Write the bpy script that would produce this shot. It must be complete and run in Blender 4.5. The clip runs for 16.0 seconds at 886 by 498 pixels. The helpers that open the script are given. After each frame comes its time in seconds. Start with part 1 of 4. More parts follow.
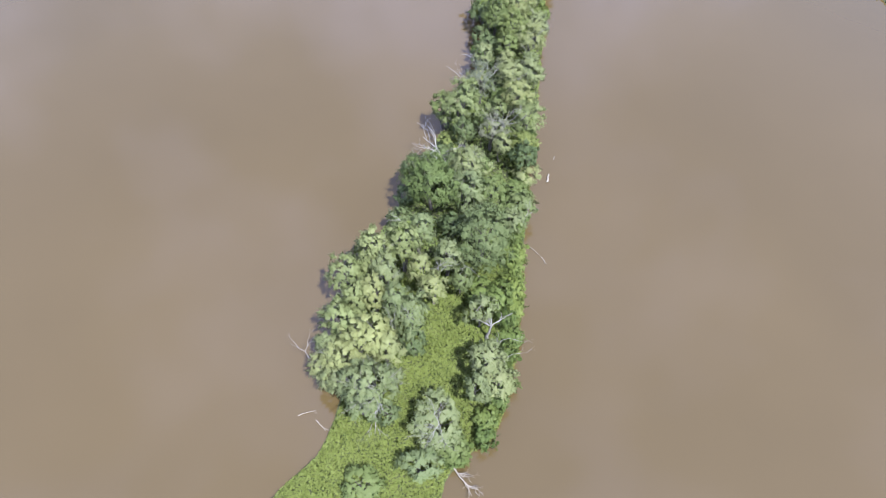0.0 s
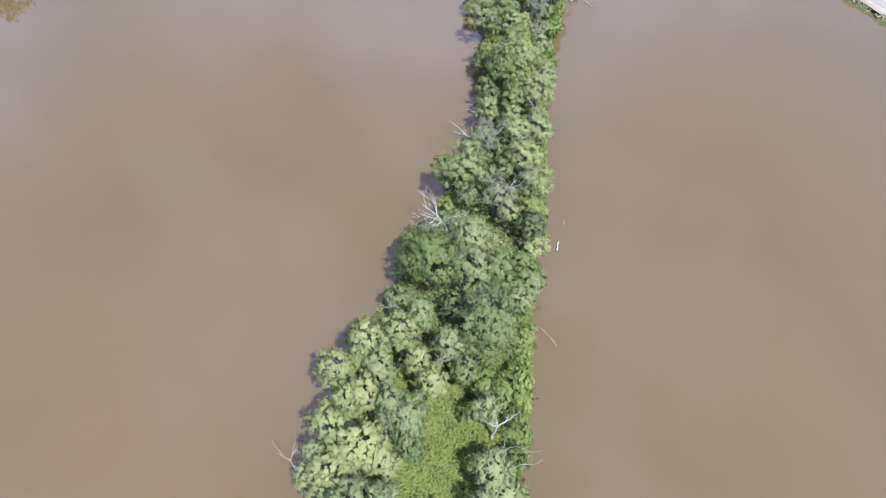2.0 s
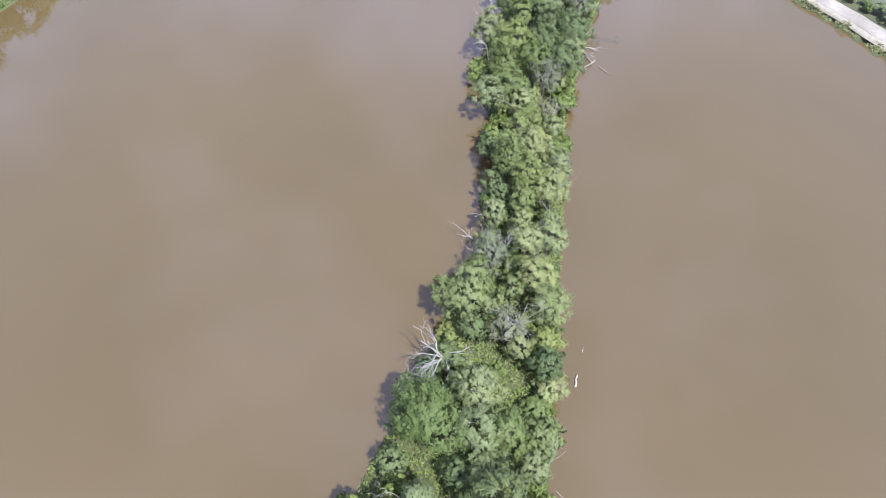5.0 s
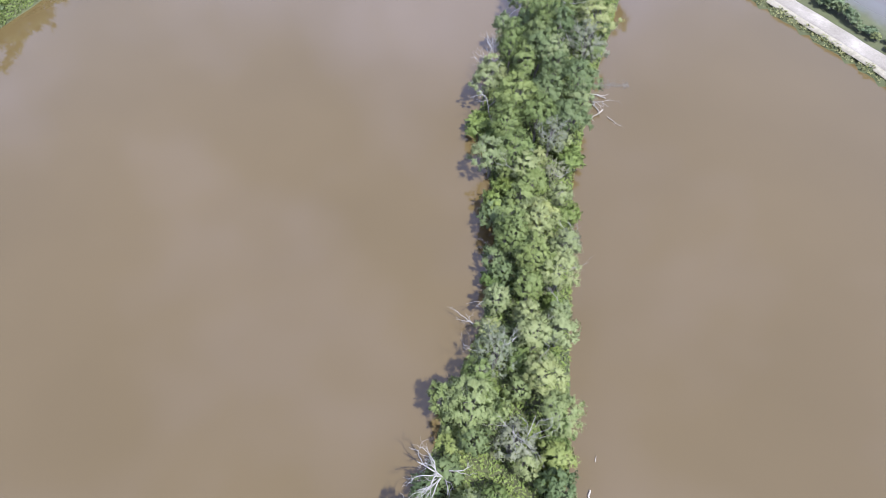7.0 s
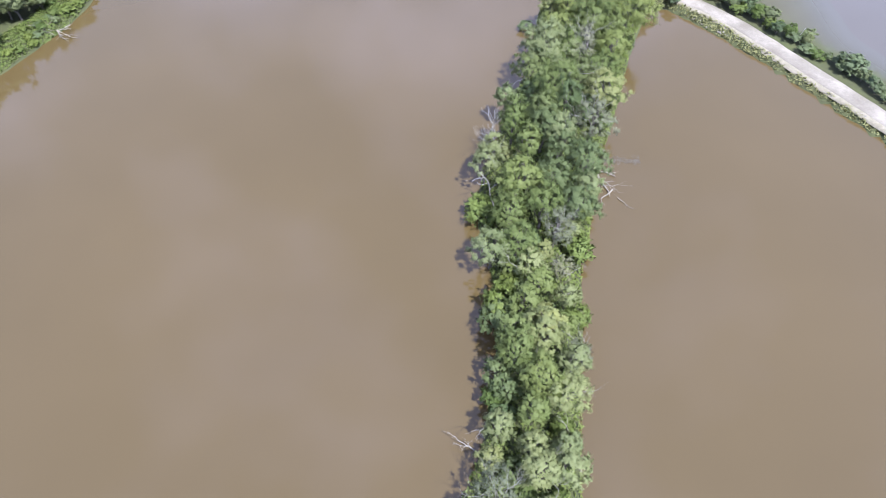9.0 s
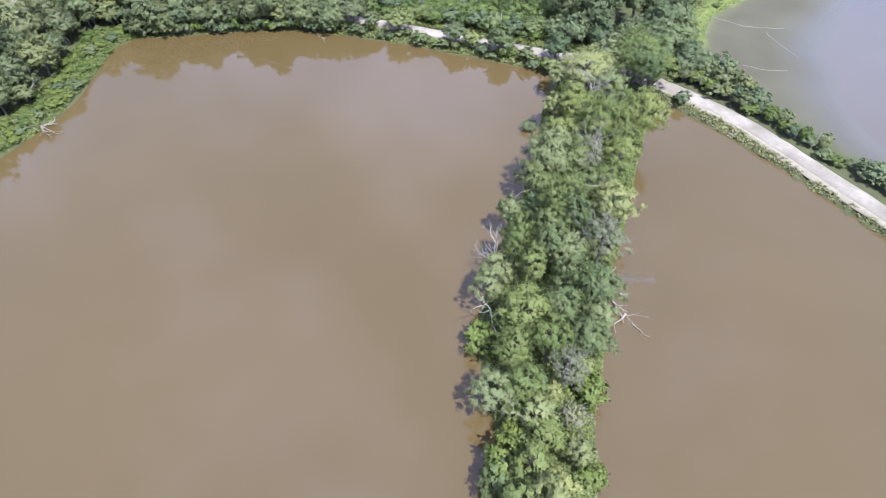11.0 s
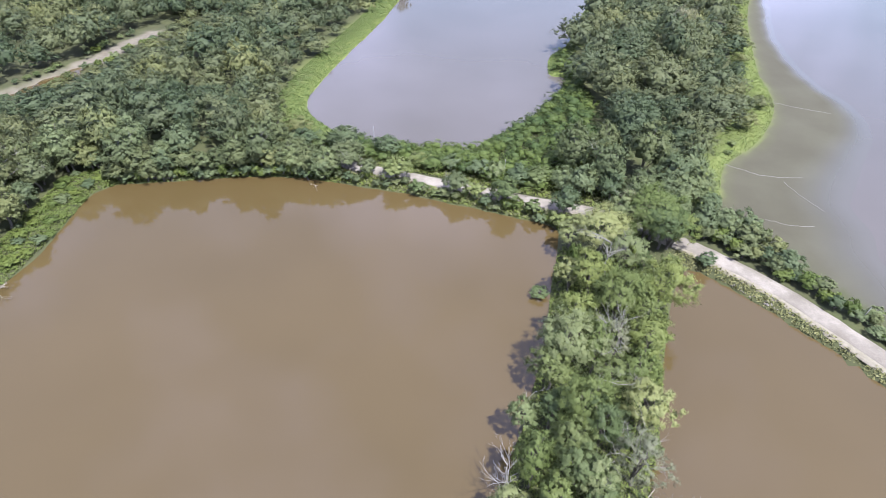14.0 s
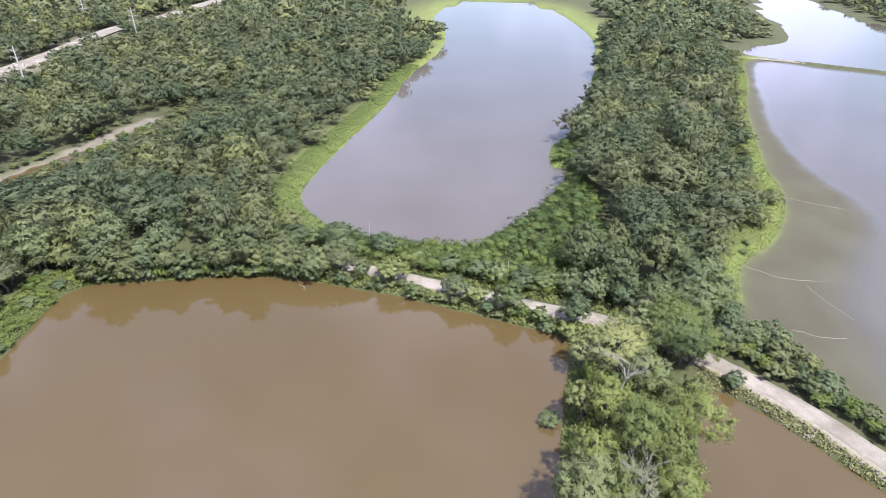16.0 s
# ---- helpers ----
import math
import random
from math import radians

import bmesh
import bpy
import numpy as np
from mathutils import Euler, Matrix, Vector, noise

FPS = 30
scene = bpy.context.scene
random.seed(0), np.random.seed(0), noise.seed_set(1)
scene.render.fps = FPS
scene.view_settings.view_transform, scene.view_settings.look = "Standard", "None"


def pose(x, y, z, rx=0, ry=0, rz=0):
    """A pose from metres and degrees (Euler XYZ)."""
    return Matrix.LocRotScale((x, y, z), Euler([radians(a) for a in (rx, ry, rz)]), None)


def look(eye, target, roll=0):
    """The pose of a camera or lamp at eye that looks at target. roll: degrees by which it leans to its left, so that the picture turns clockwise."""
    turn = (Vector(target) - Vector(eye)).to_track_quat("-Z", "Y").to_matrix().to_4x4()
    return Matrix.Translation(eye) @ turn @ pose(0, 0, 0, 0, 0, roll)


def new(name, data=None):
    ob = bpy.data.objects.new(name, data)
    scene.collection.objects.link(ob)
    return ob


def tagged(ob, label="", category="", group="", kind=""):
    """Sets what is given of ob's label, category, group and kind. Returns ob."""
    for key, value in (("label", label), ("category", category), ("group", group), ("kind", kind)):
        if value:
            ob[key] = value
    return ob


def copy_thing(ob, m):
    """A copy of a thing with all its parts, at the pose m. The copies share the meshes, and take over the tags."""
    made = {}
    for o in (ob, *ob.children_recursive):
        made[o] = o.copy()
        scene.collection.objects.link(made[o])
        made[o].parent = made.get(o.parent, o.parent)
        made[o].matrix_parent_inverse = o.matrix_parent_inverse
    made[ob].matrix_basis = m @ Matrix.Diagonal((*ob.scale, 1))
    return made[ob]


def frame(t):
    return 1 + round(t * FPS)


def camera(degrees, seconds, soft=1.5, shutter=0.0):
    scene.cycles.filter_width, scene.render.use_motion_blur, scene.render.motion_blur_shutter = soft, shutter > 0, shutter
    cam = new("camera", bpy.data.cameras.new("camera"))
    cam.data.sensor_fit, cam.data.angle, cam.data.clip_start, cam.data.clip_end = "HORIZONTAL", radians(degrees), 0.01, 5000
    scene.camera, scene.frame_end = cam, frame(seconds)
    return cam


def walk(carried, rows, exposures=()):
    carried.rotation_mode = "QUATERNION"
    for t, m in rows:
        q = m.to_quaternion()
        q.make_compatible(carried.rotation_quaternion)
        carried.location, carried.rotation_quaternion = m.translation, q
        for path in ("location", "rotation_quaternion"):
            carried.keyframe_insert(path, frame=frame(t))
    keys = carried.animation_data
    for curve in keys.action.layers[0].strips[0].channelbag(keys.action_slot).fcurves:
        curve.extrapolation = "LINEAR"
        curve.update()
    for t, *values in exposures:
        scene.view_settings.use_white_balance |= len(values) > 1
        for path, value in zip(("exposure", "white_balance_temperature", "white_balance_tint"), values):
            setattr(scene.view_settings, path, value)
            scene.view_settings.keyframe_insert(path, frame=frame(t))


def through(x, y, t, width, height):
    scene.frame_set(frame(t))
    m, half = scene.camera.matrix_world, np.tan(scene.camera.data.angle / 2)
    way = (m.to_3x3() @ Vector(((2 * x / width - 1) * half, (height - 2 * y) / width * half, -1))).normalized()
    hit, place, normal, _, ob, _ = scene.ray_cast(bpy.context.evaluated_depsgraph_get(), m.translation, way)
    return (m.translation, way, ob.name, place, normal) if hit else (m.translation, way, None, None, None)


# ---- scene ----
cam = camera(75.0, 16.0, soft=0.7)
PATH = [
    (0, (1.337, -9.774, 67.149), (1.321, -8.636, 65.505), 1.7),
    (0.5, (1.324, -7.111, 67.154), (1.304, -5.968, 65.513), 1.4),
    (1, (1.32, -4.392, 67.171), (1.295, -3.241, 65.536), 1.5),
    (1.5, (1.394, -1.6, 67.13), (1.363, -0.441, 65.5), 1.0),
    (2, (1.512, 1.247, 67.061), (1.475, 2.415, 65.438), 0.8),
    (2.5, (1.717, 4.195, 67.053), (1.671, 5.371, 65.436), 0.3),
    (3, (1.79, 7.331, 67.141), (1.74, 8.512, 65.528), 0.0),
    (3.5, (1.831, 10.545, 67.32), (1.775, 11.728, 65.708), -0.2),
    (4, (1.773, 13.76, 67.543), (1.715, 14.945, 65.933), -0.3),
    (4.2, (1.705, 15.134, 67.618), (1.645, 16.317, 66.007), -0.2),
    (6.3, (0.414, 31.008, 69.811), (0.372, 32.16, 68.177), -0.1),
    (6.5, (0.385, 32.407, 69.883), (0.343, 33.557, 68.247), -0.0),
    (7, (0.5, 35.652, 70.123), (0.455, 36.8, 68.486), -0.2),
    (7.5, (0.596, 39.13, 70.401), (0.549, 40.275, 68.762), -0.3),
    (8, (0.534, 42.73, 70.622), (0.487, 43.89, 68.994), -0.2),
    (8.5, (0.582, 46.29, 70.737), (0.533, 47.467, 69.121), -0.1),
    (9, (0.538, 49.719, 70.802), (0.488, 50.917, 69.201), -0.1),
    (9.2, (0.503, 51.056, 70.81), (0.453, 52.264, 69.216), -0.0),
    (11.3, (0.341, 65.463, 71.309), (0.282, 66.831, 69.852), 0.4),
    (11.5, (0.219, 66.938, 71.287), (0.16, 68.323, 69.846), 0.4),
    (12, (-0.015, 70.191, 71.186), (-0.075, 71.618, 69.786), 0.5),
    (12.5, (-0.313, 73.402, 71.097), (-0.372, 74.871, 69.741), 0.7),
    (13, (-0.572, 76.572, 71.178), (-0.632, 78.079, 69.864), 0.8),
    (13.5, (-0.797, 79.863, 71.285), (-0.858, 81.406, 70.014), 0.9),
    (14, (-0.981, 83.059, 71.443), (-1.043, 84.637, 70.216), 0.9),
    (14.5, (-1.139, 86.132, 71.564), (-1.203, 87.744, 70.382), 1.0),
    (15, (-1.254, 89.253, 71.597), (-1.319, 90.9, 70.464), 1.0),
    (15.5, (-1.323, 92.282, 71.653), (-1.391, 93.963, 70.573), 1.1),
    (16, (-1.594, 95.134, 71.778), (-1.662, 96.852, 70.756), 1.3),
]
walk(cam, [(t, look(eye, target, roll)) for t, eye, target, roll in PATH], [(0.0, 1.85, 5800, 13), (8.0, 1.85, 5800, 13), (12.0, 1.82, 5850, 13), (14.0, 1.74, 6050, 14), (16.0, 1.66, 6300, 14)])

# ---------------------------------------------------------------- light
SUN_AZIMUTH, SUN_HEIGHT = radians(141), radians(62)
SUN_WAY = Vector((math.sin(SUN_AZIMUTH) * math.cos(SUN_HEIGHT), math.cos(SUN_AZIMUTH) * math.cos(SUN_HEIGHT), math.sin(SUN_HEIGHT)))
sun = new("sun", bpy.data.lights.new("sun", "SUN"))
sun.data.energy, sun.data.angle, sun.data.color = 4.5, radians(0.6), (1.0, 0.965, 0.92)
sun.matrix_world = look(SUN_WAY * 300, (0, 0, 0))

world = bpy.data.worlds.new("world")
scene.world = world
world.use_nodes = True
wn, wl = world.node_tree.nodes, world.node_tree.links
sky = wn.new("ShaderNodeTexSky")
sky.sky_type, sky.sun_disc = "NISHITA", False
sky.sun_elevation, sky.sun_rotation = SUN_HEIGHT, SUN_AZIMUTH
sky.air_density, sky.dust_density, sky.ozone_density = 1.0, 1.0, 1.0
way = wn.new("ShaderNodeTexCoord")
cloud = wn.new("ShaderNodeTexNoise")
cloud.inputs["Scale"].default_value, cloud.inputs["Detail"].default_value = 2.6, 5
ramp = wn.new("ShaderNodeMapRange")
ramp.inputs["From Min"].default_value, ramp.inputs["From Max"].default_value = 0.44, 0.68
ramp.inputs["To Min"].default_value, ramp.inputs["To Max"].default_value = 0.34, 0.86
veil = wn.new("ShaderNodeMixRGB")
veil.inputs["Color2"].default_value = (9.4, 9.5, 14.2, 1)
wl.new(way.outputs["Generated"], cloud.inputs["Vector"])
wl.new(cloud.outputs["Fac"], ramp.inputs["Value"])
part = wn.new("ShaderNodeSeparateXYZ")
veil_falloff = wn.new("ShaderNodeMapRange")   # the veil thins towards the horizon, which dims the far lakes' reflections
veil_falloff.inputs["From Min"].default_value, veil_falloff.inputs["From Max"].default_value = 0.75, 0.0
veil_falloff.inputs["To Min"].default_value, veil_falloff.inputs["To Max"].default_value = 0.0, -0.36
both = wn.new("ShaderNodeMath")
both.operation, both.use_clamp = "ADD", True
wl.new(way.outputs["Generated"], part.inputs["Vector"])
wl.new(part.outputs["Z"], veil_falloff.inputs["Value"])
wl.new(ramp.outputs["Result"], both.inputs[0])
wl.new(veil_falloff.outputs["Result"], both.inputs[1])
wl.new(both.outputs["Value"], veil.inputs["Fac"])
wl.new(sky.outputs["Color"], veil.inputs["Color1"])
wl.new(veil.outputs["Color"], wn["Background"].inputs["Color"])
wn["Background"].inputs["Strength"].default_value = 0.085

# ---------------------------------------------------------------- materials


class Mat:
    """A node material with a few short ways to wire it."""

    def __init__(self, name, rough=0.8):
        self.m = bpy.data.materials.new(name)
        self.m.use_nodes = True
        self.t = self.m.node_tree
        self.b = self.t.nodes["Principled BSDF"]
        self.b.inputs["Roughness"].default_value = rough

    def node(self, kind, **sets):
        n = self.t.nodes.new(kind)
        for key, value in sets.items():
            n.inputs[key.replace("_", " ")].default_value = value
        return n

    def wire(self, a, b):
        self.t.links.new(a, b)

    def coords(self):
        return self.t.nodes.new("ShaderNodeTexCoord").outputs["Object"]

    def noise(self, scale, detail=4.0, rough=0.6):
        n = self.node("ShaderNodeTexNoise", Scale=scale, Detail=detail, Roughness=rough)
        self.wire(self.coords(), n.inputs["Vector"])
        return n.outputs["Fac"]

    def ramp(self, fac, stops):
        n = self.t.nodes.new("ShaderNodeValToRGB")
        while len(n.color_ramp.elements) < len(stops):
            n.color_ramp.elements.new(0.5)
        for e, (p, c) in zip(n.color_ramp.elements, stops):
            e.position, e.color = p, (*c, 1)
        self.wire(fac, n.inputs["Fac"])
        return n.outputs["Color"]

    def mix(self, fac, a, b, kind="MIX"):
        n = self.t.nodes.new("ShaderNodeMixRGB")
        n.blend_type = kind
        for socket, value in zip(n.inputs, (fac, a, b)):
            if isinstance(value, bpy.types.NodeSocket):
                self.wire(value, socket)
            elif isinstance(value, tuple):
                socket.default_value = (*value, 1)
            else:
                socket.default_value = value
        return n.outputs["Color"]

    def math(self, kind, a, b):
        n = self.t.nodes.new("ShaderNodeMath")
        n.operation = kind
        for socket, value in zip(n.inputs, (a, b)):
            if isinstance(value, bpy.types.NodeSocket):
                self.wire(value, socket)
            else:
                socket.default_value = value
        return n.outputs[0]

    def attr(self, name):
        n = self.t.nodes.new("ShaderNodeAttribute")
        n.attribute_name = name
        return n.outputs["Fac"]

    def colour(self, socket):
        self.wire(socket, self.b.inputs["Base Color"])

    def bump(self, height, strength, distance):
        n = self.node("ShaderNodeBump", Strength=strength, Distance=distance)
        self.wire(height, n.inputs["Height"])
        self.wire(n.outputs["Normal"], self.b.inputs["Normal"])


def leaf_mat(name, dark, mid, pale, through=0.3, tinted=False):
    """Foliage: every leaf spray, every shoot and every plant has a shade of its own."""
    k = Mat(name, 0.65)
    island = k.t.nodes.new("ShaderNodeNewGeometry").outputs["Random Per Island"]
    plant = k.attr("tint") if tinted else k.t.nodes.new("ShaderNodeObjectInfo").outputs["Random"]
    patch = k.noise(0.35, 3)
    fac = k.math("ADD", k.math("MULTIPLY", island, 0.11), k.math("MULTIPLY", plant, 0.28 if tinted else 0.22))
    fac = k.math("ADD", fac, k.math("MULTIPLY", k.attr("shoot"), 0.20))
    fac = k.math("ADD", fac, k.math("MULTIPLY", patch, 0.30))
    tone = k.ramp(fac, [(0.12, dark), (0.5, mid), (0.92, pale)])
    hues = [(0.0, (0.86, 0.95, 0.93)), (0.4, (1.0, 1.0, 1.0)), (0.75, (1.10, 1.05, 0.94)), (1.0, (1.20, 1.14, 0.88))] if tinted else [(0.0, (0.88, 0.93, 0.92)), (0.5, (1.0, 1.0, 1.0)), (1.0, (1.20, 1.15, 1.0))]
    tone = k.mix(1.0, tone, k.ramp(plant, hues), "MULTIPLY")
    k.colour(tone)
    k.b.inputs["Specular IOR Level"].default_value = 0.22
    glow = k.node("ShaderNodeBsdfTranslucent")
    k.wire(tone, glow.inputs["Color"])
    both = k.node("ShaderNodeMixShader", Fac=through)
    k.wire(k.b.outputs["BSDF"], both.inputs[1])
    k.wire(glow.outputs["BSDF"], both.inputs[2])
    k.wire(both.outputs["Shader"], k.t.nodes["Material Output"].inputs["Surface"])
    return k.m


def wood_mat(name, dark, pale):
    k = Mat(name, 0.85)
    grain = k.noise(6.0, 6)
    k.colour(k.ramp(grain, [(0.3, dark), (0.7, pale)]))
    k.bump(grain, 0.6, 0.03)
    return k.m


def water_mat(name, deep, pale, rough, ior):
    k = Mat(name, rough)
    k.colour(k.ramp(k.noise(0.025, 3, 0.5), [(0.3, deep), (0.72, pale)]))
    k.b.inputs["IOR"].default_value = ior
    k.bump(k.noise(0.9, 3), 0.03, 0.05)
    return k.m


M_YELLOW = leaf_mat("leaf_yellow_green", (0.156, 0.182, 0.067), (0.198, 0.220, 0.091), (0.217, 0.233, 0.112), 0.4)
M_BRIGHT = leaf_mat("leaf_green", (0.098, 0.130, 0.036), (0.133, 0.164, 0.056), (0.149, 0.171, 0.069), 0.4)
M_DEEP = leaf_mat("leaf_deep_green", (0.074, 0.103, 0.040), (0.110, 0.140, 0.059), (0.123, 0.147, 0.072), 0.4)
M_GREY = leaf_mat("leaf_grey_green", (0.134, 0.166, 0.070), (0.177, 0.202, 0.092), (0.200, 0.216, 0.110), 0.4)
M_DULL = leaf_mat("leaf_dull_grey", (0.127, 0.139, 0.086), (0.160, 0.168, 0.107), (0.185, 0.190, 0.123), 0.4)
M_VINE = leaf_mat("leaf_vine", (0.056, 0.084, 0.021), (0.108, 0.142, 0.038), (0.150, 0.179, 0.056), 0.38)
M_HERB = leaf_mat("leaf_herb", (0.070, 0.095, 0.020), (0.114, 0.142, 0.032), (0.162, 0.186, 0.052), 0.35)
M_VERGE = leaf_mat("leaf_verge", (0.068, 0.077, 0.032), (0.126, 0.131, 0.059), (0.194, 0.184, 0.099), 0.3)
M_REED = leaf_mat("leaf_reed", (0.063, 0.095, 0.024), (0.101, 0.136, 0.040), (0.140, 0.171, 0.064), 0.3)
M_WOODS = leaf_mat("leaf_woods", (0.045, 0.062, 0.033), (0.106, 0.125, 0.063), (0.178, 0.189, 0.103), 0.42, True)
M_FRINGE = leaf_mat("leaf_fringe", (0.068, 0.085, 0.037), (0.128, 0.148, 0.066), (0.184, 0.190, 0.099), 0.42)
M_THICKET = leaf_mat("leaf_thicket", (0.043, 0.067, 0.022), (0.079, 0.115, 0.036), (0.116, 0.152, 0.060), 0.42, True)
M_SHRUB = leaf_mat("leaf_shrub", (0.063, 0.085, 0.031), (0.115, 0.143, 0.056), (0.169, 0.189, 0.089), 0.34)
M_WILLOW = leaf_mat("leaf_willow", (0.075, 0.095, 0.042), (0.114, 0.135, 0.064), (0.147, 0.163, 0.089), 0.42)
M_SHADY = leaf_mat("leaf_shady", (0.059, 0.084, 0.041), (0.122, 0.153, 0.077), (0.195, 0.219, 0.120), 0.42)
M_BARK = wood_mat("bark", (0.035, 0.030, 0.025), (0.110, 0.100, 0.085))
M_DEAD = wood_mat("dead_wood", (0.120, 0.112, 0.100), (0.248, 0.240, 0.224))
M_DRIFT = wood_mat("drift_wood", (0.120, 0.104, 0.083), (0.255, 0.233, 0.198))
M_POND = water_mat("pond_water", (0.0492, 0.0353, 0.0141), (0.0565, 0.0407, 0.0170), 0.05, 1.43)
M_LAKE = water_mat("lake_water", (0.059, 0.053, 0.045), (0.070, 0.063, 0.056), 0.06, 1.37)


def ground_mat():
    k = Mat("ground", 0.95)
    soil = k.ramp(k.noise(0.5, 6), [(0.3, (0.023, 0.020, 0.012)), (0.7, (0.043, 0.041, 0.018))])
    grass = k.ramp(k.noise(0.22, 7, 0.7), [(0.25, (0.023, 0.036, 0.008)), (0.75, (0.056, 0.069, 0.020))])
    tone = k.mix(k.math("MULTIPLY", k.noise(0.08, 3), 0.9), soil, grass)
    lime = k.ramp(k.noise(0.3, 7, 0.7), [(0.3, (0.063, 0.086, 0.017)), (0.7, (0.106, 0.122, 0.033))])
    mud = k.ramp(k.noise(0.06, 8, 0.65), [(0.3, (0.037, 0.034, 0.020)), (0.7, (0.050, 0.048, 0.030))])
    dirt = k.ramp(k.noise(0.4, 7, 0.7), [(0.3, (0.078, 0.067, 0.048)), (0.7, (0.125, 0.112, 0.088))])
    mud = k.mix(k.math("POWER", k.attr("wet"), 2.0), mud, (0.062, 0.058, 0.048))
    for name, layer in (("lime", lime), ("mud", mud), ("dirt", dirt)):
        tone = k.mix(k.attr(name), tone, layer)
    k.colour(tone)
    wet = k.node("ShaderNodeMapRange")
    wet.inputs["To Min"].default_value, wet.inputs["To Max"].default_value = 0.95, 0.08
    k.wire(k.attr("wet"), wet.inputs["Value"])
    k.wire(wet.outputs["Result"], k.b.inputs["Roughness"])
    k.b.inputs["Specular IOR Level"].default_value = 0.35
    return k.m


def gravel_mat():
    k = Mat("gravel", 0.95)
    fine = k.ramp(k.noise(3.0, 8, 0.75), [(0.3, (0.112, 0.100, 0.082)), (0.7, (0.160, 0.146, 0.123))])
    worn = k.ramp(k.noise(0.16, 5, 0.6), [(0.35, (0.74, 0.72, 0.68)), (0.52, (0.95, 0.94, 0.92)), (0.62, (1.25, 1.25, 1.25))])
    k.colour(k.mix(1.0, fine, worn, "MULTIPLY"))
    k.bump(k.noise(9.0, 5), 0.5, 0.03)
    return k.m


def dirt_mat():
    k = Mat("dry_earth", 0.95)
    k.colour(k.ramp(k.noise(1.2, 8, 0.7), [(0.3, (0.103, 0.091, 0.061)), (0.7, (0.175, 0.160, 0.122))]))
    k.bump(k.noise(6.0, 5), 0.5, 0.04)
    return k.m


M_GROUND, M_GRAVEL, M_DIRT = ground_mat(), gravel_mat(), dirt_mat()

# ---------------------------------------------------------------- plan


def curve_through(points, steps=4, closed=False):
    """A smooth line through the points."""
    p = np.array(points, float)
    n = len(p)
    out = []
    for i in range(n if closed else n - 1):
        a, b, c, d = (p[j % n] if closed else p[min(max(j, 0), n - 1)] for j in (i - 1, i, i + 1, i + 2))
        for s in range(steps):
            t = s / steps
            out.append(0.5 * (2 * b + (c - a) * t + (2 * a - 5 * b + 4 * c - d) * t * t + (3 * b - a - 3 * c + d) * t ** 3))
    if not closed:
        out.append(p[-1])
    return np.array(out)


def line_distance(q, line, closed=False):
    best = np.full(len(q), 1e9)
    ends = np.roll(line, -1, 0) if closed else line[1:]
    for a, b in zip(line, ends):
        ab = b - a
        t = np.clip(((q - a) @ ab) / max(ab @ ab, 1e-9), 0, 1)
        best = np.minimum(best, np.hypot(*(q - a - t[:, None] * ab).T))
    return best


def inside(q, poly):
    hit = np.zeros(len(q), bool)
    for a, b in zip(poly, np.roll(poly, -1, 0)):
        cross = (a[1] > q[:, 1]) != (b[1] > q[:, 1])
        slope = (b[0] - a[0]) / (b[1] - a[1] if b[1] != a[1] else 1e-9)
        hit ^= cross & (q[:, 0] < a[0] + (q[:, 1] - a[1]) * slope)
    return hit


def depth(q, poly):
    """Metres inside the polygon, negative outside."""
    return line_distance(q, poly, True) * np.where(inside(q, poly), 1, -1)


STRIP_WEST = [(-26, -90), (-24, -40), (-19, -8), (-16.5, 3), (-12.7, 7), (-11.3, 11), (-10.6, 15), (-12.6, 22), (-12.3, 29), (-9.2, 37), (-5.5, 46),
              (-1.5, 56), (1.2, 65), (4.2, 73), (5.8, 81), (6.0, 90), (5.2, 100), (3.4, 110), (5.4, 123), (9.8, 137), (14, 153), (16.5, 167), (18.8, 177)]
NORTH_SHORE = [(19.3, 183.2), (14.8, 185.5), (8.2, 187.8), (-3.3, 191.5), (-15.4, 195.2), (-33.4, 199.1), (-41.3, 200.3), (-53.8, 199.7), (-70, 196.4), (-81, 194.6)]
WEST_BANK = [(-84.8, 190), (-84.2, 180), (-83.8, 168), (-84.9, 158), (-87.8, 150.5), (-91, 142), (-97, 126), (-108, 100), (-124, 60), (-142, 0), (-160, -90)]
STRIP_EAST = [(-6, -90), (-3, -40), (0, -8), (1.9, 4.4), (4.2, 8.4), (7.1, 9.4), (9.7, 16.4), (11.0, 25), (11.8, 33.5), (12.6, 42), (13.8, 52), (15.3, 63),
              (16.9, 76), (18.0, 88), (19.2, 99), (21.8, 109), (23.9, 119), (27.6, 131), (30.6, 140), (35.5, 157), (40.6, 169)]
DIKE_SOUTH = [(42, 171.8), (46.4, 169.9), (51.5, 164.6), (57.3, 158.4), (62, 152.9), (69, 142.7), (72.3, 137.3), (76.6, 130.3), (84, 117), (96, 92), (112, 55), (140, -10), (165, -90)]
ROAD_LINE = [(-95, 224), (-60, 214), (-35.4, 207.3), (-21.5, 203.0), (-10, 199.6), (2, 196.0), (13, 192.5), (26.4, 189.0), (36, 184.3), (44.6, 178.3), (51.7, 171.8),
             (58, 164.8), (66, 152.6), (73.2, 141.2), (81, 128.3), (90, 111), (103, 82), (120, 42), (150, -20), (175, -90)]
